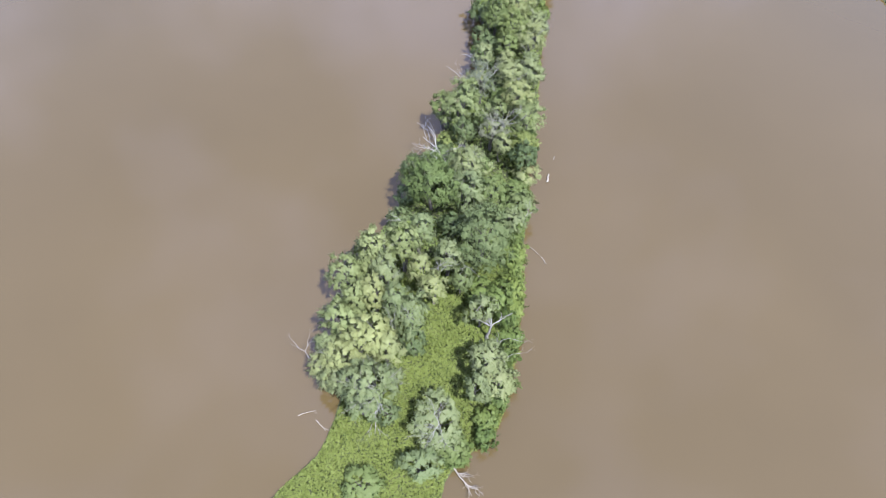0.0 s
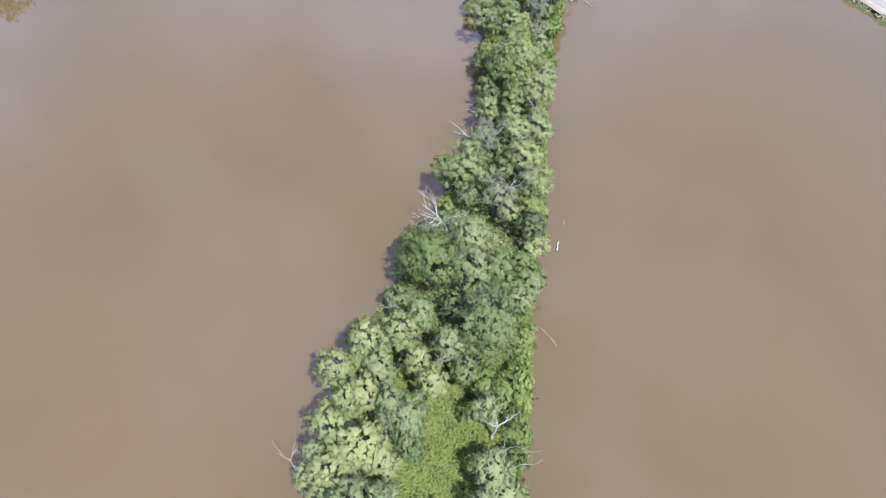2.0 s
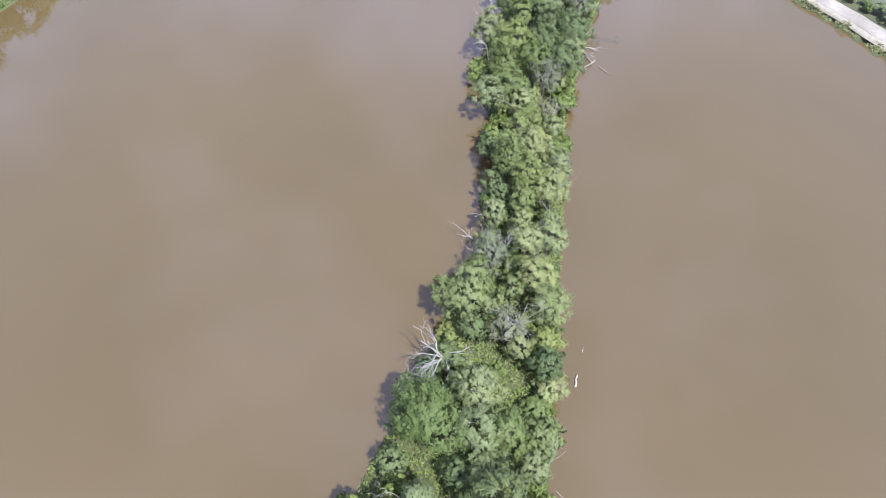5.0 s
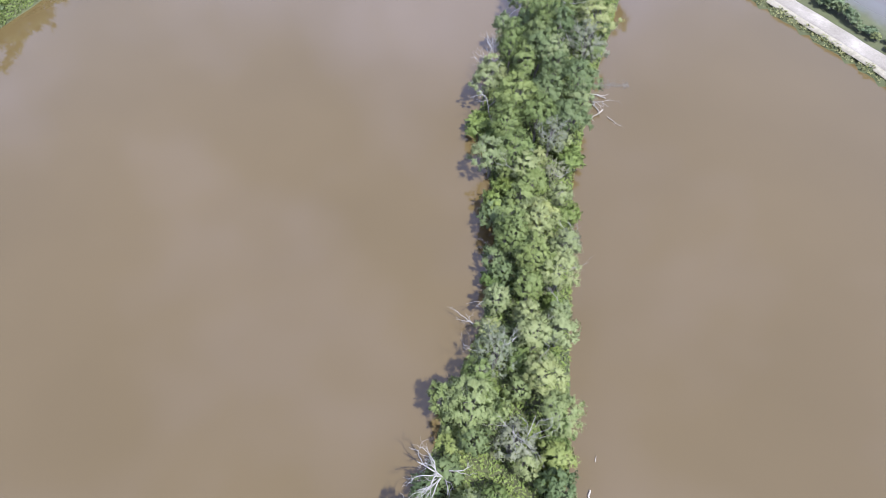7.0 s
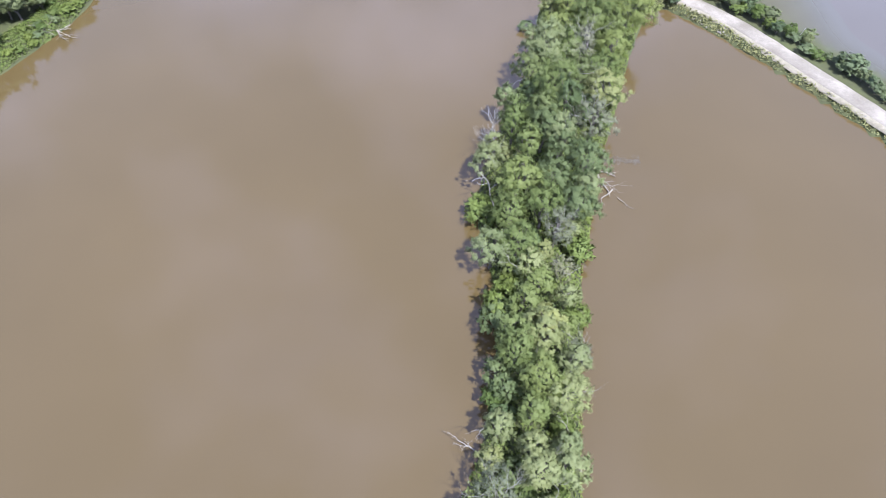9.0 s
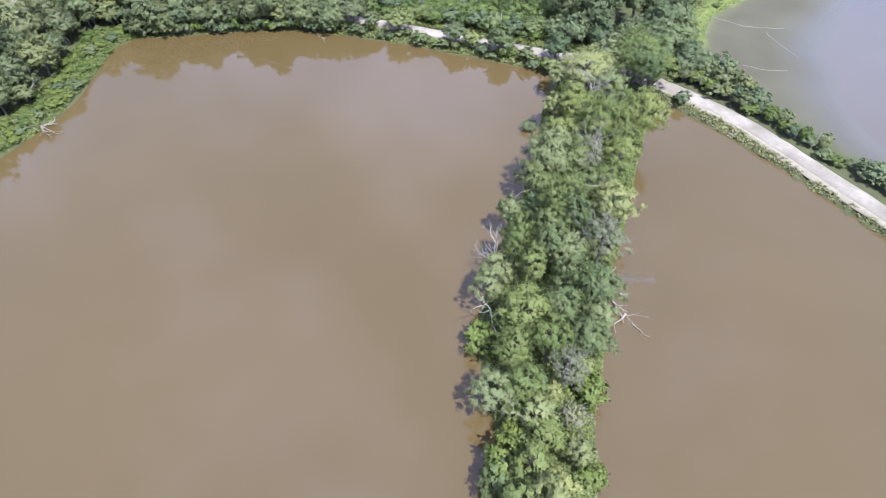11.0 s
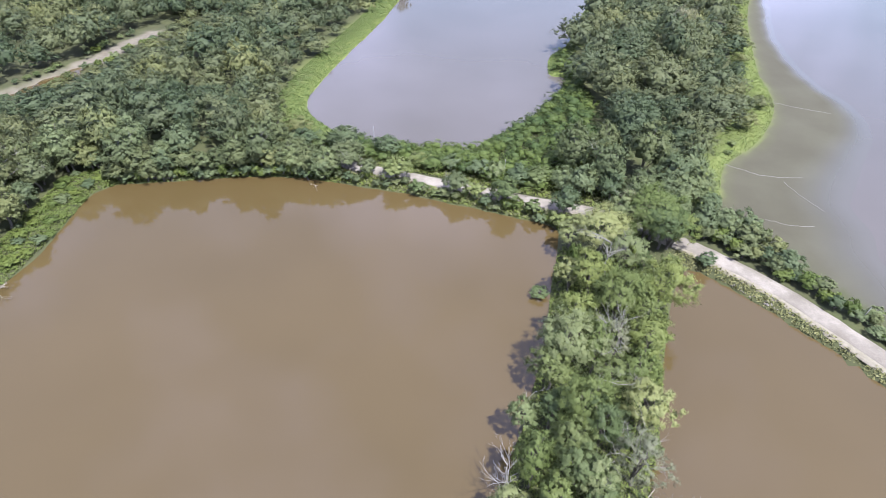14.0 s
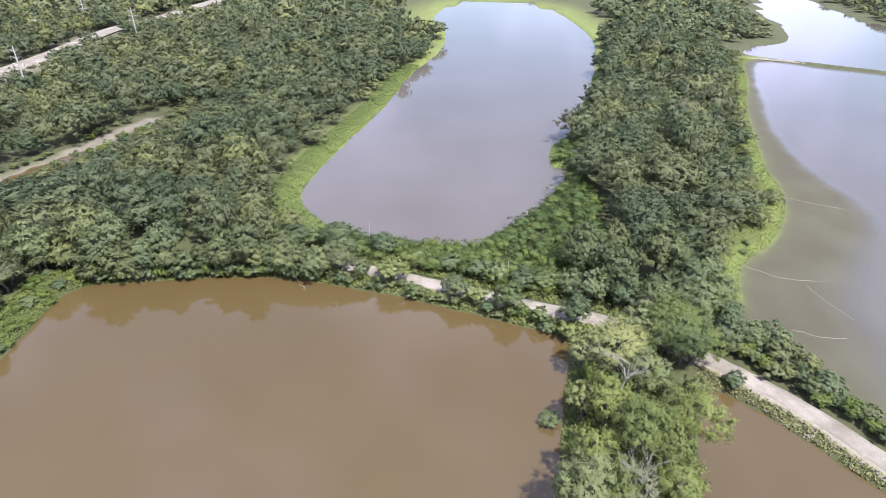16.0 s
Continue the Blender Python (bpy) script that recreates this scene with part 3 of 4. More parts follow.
SOUTH_TREES = [(-9.4, 14.4, 2.4, 9, "C"), (-11.5, 16.2, 2.0, 8, "C"), (-7.5, 12.3, 2.2, 7, "C"),
               (-9.1, 23.6, 1.7, 11.5, "Y"), (-9.0, 18.8, 1.9, 11, "Y"), (-5.5, 26.7, 1.8, 12, "C"), (-4.7, 17.7, 1.8, 10, "C"), (-9.1, 28.6, 1.5, 12, "Y"),
               (-4.9, 23.2, 1.6, 11, "C"), (-12.1, 18.7, 1.4, 9, "C"), (-4.0, 15.4, 1.3, 7, "C"), (1.2, 31.6, 1.9, 9, "C"), (-2.2, 34.6, 1.8, 11, "C"),
               (-6.8, 4.2, 2.1, 2.5, "A"), (-0.6, 6.4, 2.1, 4, "C"), (2.7, 8.6, 1.9, 4, "A"), (0.7, 11.2, 3.0, 5, "C"), (-6.5, 13.7, 2.7, 11, "C"), (5.7, 14.5, 1.7, 7, "C"),
               (7.6, 15.2, 2.1, 7.5, "C"), (-10.0, 16.4, 2.4, 10, "C"), (6.4, 18.1, 2.1, 8, "C"), (-7.0, 18.8, 2.3, 12, "Y"), (8.8, 19.7, 1.3, 5, "S"), (-2.2, 19.8, 1.7, 7, "B"),
               (-11.0, 21.4, 2.2, 11, "Y"), (-2.6, 22.5, 2.4, 10, "C"), (-7.2, 24.3, 1.7, 12, "C"), (5.5, 24.3, 1.8, 7, "C"), (9.0, 24.5, 1.3, 4, "S"), (-0.2, 26.9, 1.8, 9, "C"),
               (8.3, 27.5, 2.0, 4, "S"), (-11.0, 27.7, 2.1, 12, "Y"), (5.9, 28.1, 2.1, 3.5, "S"), (-2.1, 28.9, 1.6, 10, "C"), (3.2, 29.0, 1.7, 6, "B"), (9.8, 29.3, 1.9, 4, "S"),
               (-7.2, 30.4, 2.2, 13, "Y"), (-4.4, 31.8, 2.0, 12, "Y")]
MIDDLE_TREES = [(5.9, 34.1, 3.8, 11, "B"), (9.8, 34.3, 1.7, 4, "S"), (4.5, 37.7, 2.0, 8, "C"), (10.0, 39.0, 1.9, 6, "C"), (4.0, 41.2, 2.8, 10, "C"), (6.7, 42.3, 2.5, 9, "A"),
                (11.5, 42.6, 2.2, 5, "B"), (-1.2, 42.9, 3.7, 11, "A"), (3.9, 46.4, 2.7, 10, "C"), (-4.2, 46.5, 1.8, 9, "C"), (12.5, 48.3, 2.0, 4.5, "C"), (11.9, 50.8, 1.9, 7, "B"),
                (8.8, 53.1, 1.5, 6, "C"), (12.4, 54.3, 2.0, 6, "A"), (7.4, 55.4, 2.2, 9, "G"), (3.3, 55.6, 1.8, 7, "B"), (2.7, 58.0, 3.0, 11, "Y"), (13.2, 58.9, 2.5, 8, "Y"),
                (0.1, 60.3, 2.2, 9, "A"), (3.4, 63.0, 1.6, 8, "A"), (11.4, 63.3, 2.7, 8, "Y"), (5.5, 65.7, 2.7, 9, "G"), (10.4, 68.7, 2.1, 8, "C"), (13.9, 69.4, 2.3, 7, "C"),
                (13.7, 71.7, 1.9, 7, "C"), (9.7, 72.0, 1.8, 7, "C"), (6.1, 73.7, 1.9, 7, "C"), (10.2, 75.5, 1.9, 8, "A"), (13.9, 77.4, 2.7, 9, "C")]
UPPER_TREES = [(5.5, 78.4, 1.5, 4, "S"), (7.1, 79.2, 1.7, 5, "B"), (11.0, 79.6, 2.7, 10, "A"), (6.0, 81.1, 2.0, 6, "B"), (15.5, 82.0, 1.9, 8, "C"), (8.1, 83.3, 2.6, 10, "A"),
               (16.5, 83.6, 2.0, 6, "G"), (11.2, 84.9, 2.7, 10, "Y"), (7.7, 85.5, 2.3, 9, "A"), (12.5, 86.9, 2.3, 9, "Y"), (6.2, 89.1, 2.5, 6, "B"), (9.8, 90.1, 2.3, 8, "A"),
               (17.2, 90.3, 2.0, 3.5, "S"), (6.5, 91.2, 2.9, 6, "S"), (15.4, 92.0, 1.8, 6, "C"), (11.8, 94.2, 2.5, 7, "A"), (10.5, 96.4, 2.2, 8, "C"), (15.2, 96.7, 1.9, 6, "G"),
               (5.4, 99.4, 3.2, 9, "C"), (9.0, 100.0, 2.9, 9, "A"), (18.3, 101.7, 2.8, 4, "S"), (14.8, 102.5, 2.8, 9, "G"), (8.1, 105.3, 2.8, 9, "A"), (12.9, 106.6, 3.0, 10, "A"),
               (18.1, 107.3, 3.2, 9, "B"), (3.7, 109.4, 3.0, 4, "S"), (9.7, 110.4, 3.8, 11, "A"), (19.9, 111.4, 2.3, 8, "C"), (14.5, 112.0, 3.0, 10, "B"), (20.6, 115.7, 3.4, 10, "B"),
               (4.6, 116.3, 2.7, 9, "C"), (5.3, 118.7, 2.2, 10, "C"), (16.6, 118.7, 2.7, 10, "B"), (10.7, 119.1, 2.5, 11, "A"), (16.8, 121.6, 2.9, 11, "C")]
NORTH_TREES = [(38.3, 176.4, 4.4, 11, "B"), (41.3, 177.3, 3.6, 9, "A"), (35.5, 178.4, 3.6, 10, "C"), (40.0, 176.6, 3.8, 10, "A"), (14.1, 123.3, 3.2, 11, "B"), (9.0, 123.8, 2.8, 12, "A"), (22.4, 125.0, 3.6, 11, "G"), (13.9, 126.3, 2.7, 11, "B"), (18.5, 129.2, 2.9, 12, "B"), (8.4, 131.8, 2.2, 10, "C"),
               (16.3, 131.9, 3.8, 13, "A"), (12.5, 132.7, 2.4, 9, "B"), (25.4, 133.5, 3.6, 10, "C"), (22.0, 139.3, 3.2, 9, "B"), (25.3, 139.5, 3.1, 10, "A"), (13.1, 140.1, 3.1, 9, "B"),
               (19.9, 143.2, 3.1, 12, "A"), (22.3, 143.3, 2.6, 13, "G"), (15.3, 143.6, 4.8, 13, "C"), (28.3, 145.7, 3.8, 11, "A"), (17.7, 150.9, 3.3, 11, "A"), (28.9, 153.1, 3.0, 10, "A"),
               (25.8, 155.3, 4.6, 12, "A"), (33.6, 158.2, 4.7, 12, "A"), (21.9, 160.9, 3.8, 11, "A"), (18.6, 162.3, 2.8, 8, "C"), (29.6, 168.7, 4.0, 10, "C"), (25.9, 174.5, 5.7, 11, "C"),
               (20.5, 174.9, 3.0, 8, "C"), (37.2, 179.6, 6.5, 12, "A")]
seed = 1000
standing = []
for x, y, radius, height, kind in SOUTH_TREES + MIDDLE_TREES + UPPER_TREES + NORTH_TREES:
    seed += 1
    plant(kind, x, y, radius * (1.2 if y < 85 else 1.1), height, seed)
    standing.append((x, y, radius))
# lower trees between the tall ones
r = np.random.default_rng(77)
for y in np.arange(12, 176, 2.6):
    for _ in range(7):
        west, east = np.interp(y, *np.array(STRIP_WEST).T[::-1]), np.interp(y, *np.array(STRIP_EAST).T[::-1])
        x, yy = r.uniform(west + 1.2, east - 1.2), y + r.uniform(-1.3, 1.3)
        if yy < 34 and -4.5 < x < 8.5:
            continue
        if all(math.hypot(x - a, yy - b) > 0.66 * c + 0.9 for a, b, c in standing):
            seed += 1
            plant("ABBCS"[r.integers(5)], x, yy, r.uniform(1.6, 2.3), r.uniform(3.0, 5.2), seed)
            standing.append((x, yy, 1.9))

# vines and low bushes that spill over the east edge of the narrow bank
for y in np.arange(8, 60, 2.1):
    east = float(np.interp(y, *np.array(STRIP_EAST).T[::-1]))
    seed += 1
    plant("S", east - 1.2 + r.uniform(-0.5, 0.4), y, r.uniform(1.5, 2.3), r.uniform(1.6, 3.2), seed)


def build_herbs(name, keep, box, density, size, tall, material, label, seed_no, category="undergrowth"):
    """Low leafy growth strewn over a stretch of ground; what nobody could count."""
    g = np.random.default_rng(seed_no)
    x0, y0, x1, y1 = box
    n = int((x1 - x0) * (y1 - y0) * density)
    q = np.column_stack([g.uniform(x0, x1, n), g.uniform(y0, y1, n)])
    q = q[keep(q)]
    z = read("z", q)
    n = len(q)
    clump = np.clip(0.55 + 0.5 * wobble(q, 5, seed_no), 0.1, 1.3)
    p = np.column_stack([q, np.maximum(z, 0) + tall * clump * g.uniform(0.2, 1, n)])
    u = unit(g, n) * (1, 1, 0.5) + (0, 0, 0.55)
    u /= np.linalg.norm(u, axis=1)[:, None]
    face = np.cross(u, unit(g, n))
    face /= np.linalg.norm(face, axis=1)[:, None]
    out = 0.5 * unit(g, n) + (0, 0, 1)
    out /= np.linalg.norm(out, axis=1)[:, None]
    corners = sprays(p, u, face, size * g.uniform(0.6, 1.4, n), 0.4, out)
    ob = link(name, corners, leaves(corners), material)
    paint(ob, "shoot", np.repeat(np.clip(0.5 + 0.35 * wobble(q, 2.5, seed_no + 1), 0, 1), 3))
    soften(ob, np.repeat(out, 3, 0))
    return tagged(ob, label, category, kind="stuff")


build_herbs("undergrowth", lambda q: (read("strip", q) > 0.1), (-26, -12, 14, 34), 120, 0.22, 0.8, M_HERB, "lush bright green weeds over a clearing on the bank", 21)
build_herbs("undergrowth", lambda q: (read("strip", q) > 0.1), (-12, 34, 42, 182), 20, 0.30, 0.9, M_VINE, "dark green weeds under the trees of the bank", 22)

# ---------------------------------------------------------------- woods

for key, leaf, label in (("E", M_FRINGE, "green broad-leaved tree at the edge of the woods"), ("F", M_SHADY, "deep green leafy tree at the edge of the woods"),
                         ("P", M_WILLOW, "pale willow-like tree at the water's edge"), ("H", M_SHRUB, "round bright green shrub beside the dike track")):
    KINDS[key] = []
    for radius, height, lobes, shoots in ((2.2, 6.0, 16, 13), (3.8, 10.0, 34, 15)):
        KINDS[key].append((radius, height, [build_tree("tree" if key != "H" else "shrub", leaf, 500 + 7 * s + ord(key) + lobes, label, "tree" if key != "H" else "shrub", height, radius, 0.3, lobes, shoots, 7, 0.33, 0.42, core=0.45,
                                                       bare=1 if key == "P" else 0, group="trees at the edge of the woods" if key != "H" else "shrubs along the dike track") for s in range(3)]))


def stature(q, shrubs=False):
    """How tall the trees grow at a place; 0 where none do."""
    x, y = q[:, 0], q[:, 1]
    shore = -read("north_lake", q)
    mud = -read("mud_flat", q)
    wet = np.maximum.reduce([read("pond_west", q), read("pond_east", q), read("far_lake", q)])
    tall = np.clip(11.0 + 2.4 * wobble(q, 60, 31) + 1.8 * wobble(q, 24, 33), 6.8, 15)
    tall = np.where((x > -36) & (x < 34) & (shore < 26) & (y < 300) & (x > -36), np.clip(2.6 + 0.16 * shore, 2.2, 6), tall)
    low = (tall < 6.6) & (y < 320)
    tall = np.where((x < -36) & (shore < 20), np.minimum(tall, np.clip(3 + 0.4 * shore, 3, 12)), tall)
    tall = np.where(mud < 14, np.minimum(tall, np.clip(2 + 0.5 * mud, 2.5, 12)), tall)
    track = read("track", q)
    east = x > np.interp(y, (196, 240, 288, 312), (-168, -135, -120, -112))
    tall = np.where(east & (track < 40), np.minimum(tall, np.maximum(0.28 * (track - 4) + 1.0, 1.6)), tall)
    road = read("far_road", q)
    tall = np.where((x > -208) & (road < 60), np.minimum(tall, 6.0 + 0.16 * road + 5.0 * wobble(q, 38, 14)), tall)
    tall = np.where(read("far_lake", q) > -50, np.minimum(tall, 2.5 + 0.17 * np.maximum(-read("far_lake", q), 0)), tall)
    bad = (wet > -1.5) | (mud < 3.5) | (shore < np.where(y > 600, 95, np.where(y > 480, 26, np.where(x < -36, 8.5, 4.5)))) | (read("far_lake", q) > -13)
    bad |= (read("road", q) < 4.6) & (x > -38)
    bad |= (x > -38) & (x < 24) & (y < 209) & (read("road", q) < 10)
    bad |= (track < 5.0) | (road < 11)
    bad |= (x < -80) & (y < 205) & (read("pond_west", q) > -7.5)
    bad |= (x > 40) & (y < 196)
    bad |= read("strip", q) > -2
    bad |= (x > 150) & (y < 470) | (y < 100) & (x > -100)
    thicket = low & ~((wet > -1.5) | (mud < 3.5) | (shore < 1.5) | (read("road", q) < 4.2) | (read("strip", q) > -2))
    if shrubs:
        return np.where(thicket, np.clip(tall, 2.2, 5), 0)
    return np.where(bad | low, 0, tall)


def woods_places(box, step, seed_no, shrubs=False):
    g = np.random.default_rng(seed_no)
    x0, y0, x1, y1 = box
    gx, gy = np.meshgrid(np.arange(x0, x1, step), np.arange(y0, y1, step))
    q = np.column_stack([gx.ravel(), gy.ravel()]) + g.uniform(-0.42, 0.42, (gx.size, 2)) * step
    h = stature(q, shrubs)
    return q[h > 0], np.minimum(h[h > 0] * g.uniform(0.62, 1.3, (h > 0).sum()), 15)


def build_woods(name, q, h, lobes, shoots, per, size, width, label, seed_no, leaf=M_WOODS):
    """Many full crowns side by side, each with its own height, width and tint."""
    g = np.random.default_rng(seed_no)
    shapes = [plume_crown(g, 10.0, 4.6, 0.4, lobes + int(g.integers(-2, 3)), shoots, per, size, 0.42, (0.15, 0.27) if lobes > 16 else (0.26, 0.42), 0.3, 0.42, 0.8)[:4] for _ in range(7)]
    ground = np.maximum(read("z", q), 0)
    verts, faces, tints, tones, outs, n = [], [], [], [], [], 0
    shade = np.clip(0.34 + 0.34 * wobble(q, 60, 12) + g.normal(0, 0.26, len(q)) + 0.3 * (h < 6) + 0.22 * np.clip((-q[:, 0] - 90) / 80, 0, 1), 0, 1)
    for (x, y), tall, z, tint in zip(q, h, ground, shade):
        v, o, tone, f = shapes[g.integers(len(shapes))]
        a, w = g.uniform(0, 6.28), width * (0.45 + 0.55 * tall / 11) * math.exp(g.normal(0, 0.2))
        c, s = math.cos(a) * w, math.sin(a) * w
        verts.append(np.column_stack([v[:, 0] * c - v[:, 1] * s + x, v[:, 0] * s + v[:, 1] * c + y, v[:, 2] * tall / 10 + z]))
        outs.append(np.column_stack([(o[:, 0] * c - o[:, 1] * s) / w, (o[:, 0] * s + o[:, 1] * c) / w, o[:, 2]]))
        tints.append(np.full(len(v), tint))
        tones.append(tone)
        faces.append(f + n)
        n += len(v)
    ob = link(name, np.vstack(verts), np.vstack(faces), leaf)
    paint(ob, "tint", np.concatenate(tints))
    paint(ob, "shoot", np.concatenate(tones))
    soften(ob, np.vstack(outs))
    return tagged(ob, label, "woods", kind="stuff")


places, heights = woods_places((-190, 100, 150, 330), 7.4, 51)
front = (line_distance(places, np.vstack([curve_through(NORTH_SHORE), curve_through(WEST_BANK[:6])])) < 13) | ((places[:, 1] < 210) & (places[:, 0] > 24))
for (x, y), tall in zip(places[front], heights[front]):
    seed += 1
    kind = "H" if tall < 6 else "EEFEFP"[int(r.integers(6))]
    plant(kind, float(x), float(y), float(r.uniform(3.6, 5.2) * (0.5 + 0.5 * tall / 11)), float(tall), seed)
places, heights = places[~front], heights[~front]
eye = np.hypot(places[:, 0], places[:, 1] - 95)
near = eye < 165
build_woods("woods", places[near], heights[near], 42, 9, 5, 0.36, 1.22, "dense green woods beyond the brown pond", 61)
build_woods("woods", places[~near], heights[~near], 36, 7, 4, 0.46, 1.22, "dense green woods beside the grey lake", 62)
for box, step, label, s in (((-190, 330, 150, 480), 8.2, "green woods stretching along the lake shore", 63), ((-420, 120, -190, 480), 8.6, "woods beyond the muddy ditch", 64)):
    q, h = woods_places(box, step, s)
    open_side = q[:, 0] > -0.85 * (q[:, 1] - 50)
    build_woods("woods", q[open_side], h[open_side], 26, 5, 4, 0.64, 1.36, label, s)
    if not open_side.all():
        build_woods("woods", q[~open_side], h[~open_side], 9, 3, 2, 1.5, 1.2, label, s)
q, h = woods_places((-480, 480, 420, 760), 9.5, 65)
build_woods("woods", q, h, 10, 4, 2, 1.7, 1.5, "far woods towards the horizon", 65)

q, h = woods_places((-38, 196, 40, 305), 3.0, 66, True)
build_woods("thicket", q, h * 0.75, 14, 8, 4, 0.46, 1.12, "bright green shrub thicket between track and lake", 66, M_THICKET)

# reeds and grass on the shores
build_herbs("reeds", lambda q: (-read("north_lake", q) > 0) & (-read("north_lake", q) < np.where(q[:, 0] < -36, 9, 6)) & (q[:, 1] > 207), (-70, 206, 60, 400), 20, 0.24, 0.4, M_REED, "yellow-green reeds along the lake shore", 23, "reeds")
build_herbs("shore_grass", lambda q: (-read("mud_flat", q) > -0.5) & (-read("mud_flat", q) < 8) & (q[:, 1] > 192), (50, 192, 165, 440), 18, 0.22, 0.3, M_REED, "bright green grass beside the mud flat", 24, "grass")
build_herbs("verge_grass", lambda q: (read("road", q) > 2.7) & (read("z", q) > 0.08) & (read("pond_east", q) > -4.5) & (q[:, 0] > 41), (40, 60, 130, 178), 14, 0.34, 0.55, M_VERGE, "dry olive grass on the bank of the dike", 25, "grass")
build_herbs("verge_grass", lambda q: (read("road", q) > 2.4) & (read("z", q) > 0.08) & (read("road", q) < 9), (-62, 180, 44, 222), 12, 0.4, 0.7, M_VINE, "green weeds beside the dike track", 26, "grass")
build_herbs("verge_grass", lambda q: (read("road", q) > 2.4) & (read("z", q) > 0.08) & (read("road", q) < 9), (-62, 180, 44, 222), 7, 0.4, 0.9, M_VERGE, "dry olive grass beside the dike track", 28, "grass")
build_herbs("bank_growth", lambda q: (read("pond_west", q) < -0.2) & (read("pond_west", q) > -9), (-125, 60, -78, 206), 26, 0.28, 0.9, M_VINE, "low green creepers on the pond's bank", 27)

build_herbs("bank_growth", lambda q: (read("pond_west", q) < 0.1) & (read("pond_west", q) > -2.0), (-84, 193, -30, 207), 22, 0.28, 0.6, M_VINE, "low green weeds under the trees of the far shore", 29)

# ---------------------------------------------------------------- shrubs by the road

SHORE_SHRUBS = [(-28.7, 203.6, 3.8, 6.5, "P"), (-23.5, 200.6, 2.2, 4, "P"), (-17, 199.2, 3.0, 5, "H"), (-11.2, 195.4, 1.9, 2.2, "H"), (-2.6, 194.4, 2.6, 4.6, "P"), (1.6, 193.2, 2.0, 3, "H"),
                (8.0, 190.9, 2.8, 5.4, "H"), (14.4, 187.8, 1.7, 2.6, "H"), (20.8, 187, 2.6, 6.2, "F"), (19.4, 183.6, 2.0, 3.2, "H"), (-32.5, 201.6, 2.6, 4.6, "P"), (46.6, 172.3, 1.7, 1.9, "F")]
TRACK_SHRUBS = [(-31, 212, 3.4, 6, "F"), (-20.2, 211, 3.0, 4.6, "F"), (-11.6, 206, 2.6, 3, "H"), (-4.2, 204.6, 2.4, 3.4, "F"), (2.2, 202.4, 2.4, 3.8, "F"), (6.6, 201.2, 2.3, 4, "F"),
                (11.4, 199.4, 2.6, 4.2, "F"), (16.2, 198.2, 2.6, 4.4, "H"), (21.6, 197.4, 2.8, 5, "F"), (26.5, 196.2, 2.8, 5.4, "F"), (31.5, 193.6, 2.8, 6, "F"), (37, 190.6, 3.0, 7, "F")]
DIKE_SHRUBS = [(43.5, 186, 2.8, 6.5, "F"), (48.5, 183.2, 2.6, 5.2, "F"), (52.6, 182.6, 2.6, 5.4, "F"), (56, 178.4, 2.4, 4.6, "E"), (57.6, 183, 2.4, 4.4, "F"), (61.4, 171.4, 2.5, 3.6, "F"),
               (60.5, 175.6, 1.9, 3.6, "E"), (76.2, 148.8, 2.5, 3.0, "F"), (70.6, 158.2, 1.5, 2.4, "F"), (13.6, 162.3, 1.6, 1.2, "B")]
for x, y, radius, height, kind in SHORE_SHRUBS + TRACK_SHRUBS + DIKE_SHRUBS:
    seed += 1
    plant(kind, x, y, radius * 1.3, height * 1.3, seed)
for x in np.arange(-35, 19, 2.3):
    y = float(np.interp(x, *np.array(NORTH_SHORE)[::-1].T)) + r.uniform(0.6, 3.0)
    seed += 1
    plant("PHFSP"[int(r.integers(5))], float(x), y, r.uniform(1.1, 1.9), r.uniform(1.2, 2.8), seed)
north_side = np.column_stack([-np.gradient(road_line[:, 1]), np.gradient(road_line[:, 0])])
north_side /= -np.linalg.norm(north_side, axis=1)[:, None]
walked = np.r_[0, np.cumsum(np.hypot(*np.diff(road_line, axis=0).T))]
start = float(np.interp(46, road_line[:, 0], walked))
for d in np.arange(start, start + 120, 1.9):
    x, y = (float(np.interp(d, walked, road_line[:, k])) for k in (0, 1))
    nx, ny = (float(np.interp(d, walked, north_side[:, k])) for k in (0, 1))
    off = r.uniform(3.7, 6.2)
    seed += 1
    grown = 1.4 if d < start + 26 else 1.0
    plant("FSFFE"[int(r.integers(5))], x - nx * off, y - ny * off, r.uniform(1.2, 2.1) * grown, r.uniform(1.5, 3.0) * grown, seed)
WEST_WILLOWS = [(-95.5, 189, 4.2, 9.5, "P"), (-101, 192.5, 4.4, 11, "P"), (-92.8, 197.5, 3.8, 8, "E"), (-97.5, 201, 4.0, 9, "P"), (-98.5, 176, 4.2, 11, "P"), (-94.5, 182.5, 3.2, 7, "F"), (-91.5, 164, 2.8, 5.5, "P"),
                (-96.5, 168, 3.6, 8.5, "F"), (-97, 160, 3.4, 7.5, "P"), (-87.6, 199.2, 3.2, 6, "F"), (-101.5, 184, 4.2, 12, "E"), (-99, 152, 3.6, 8, "F")]
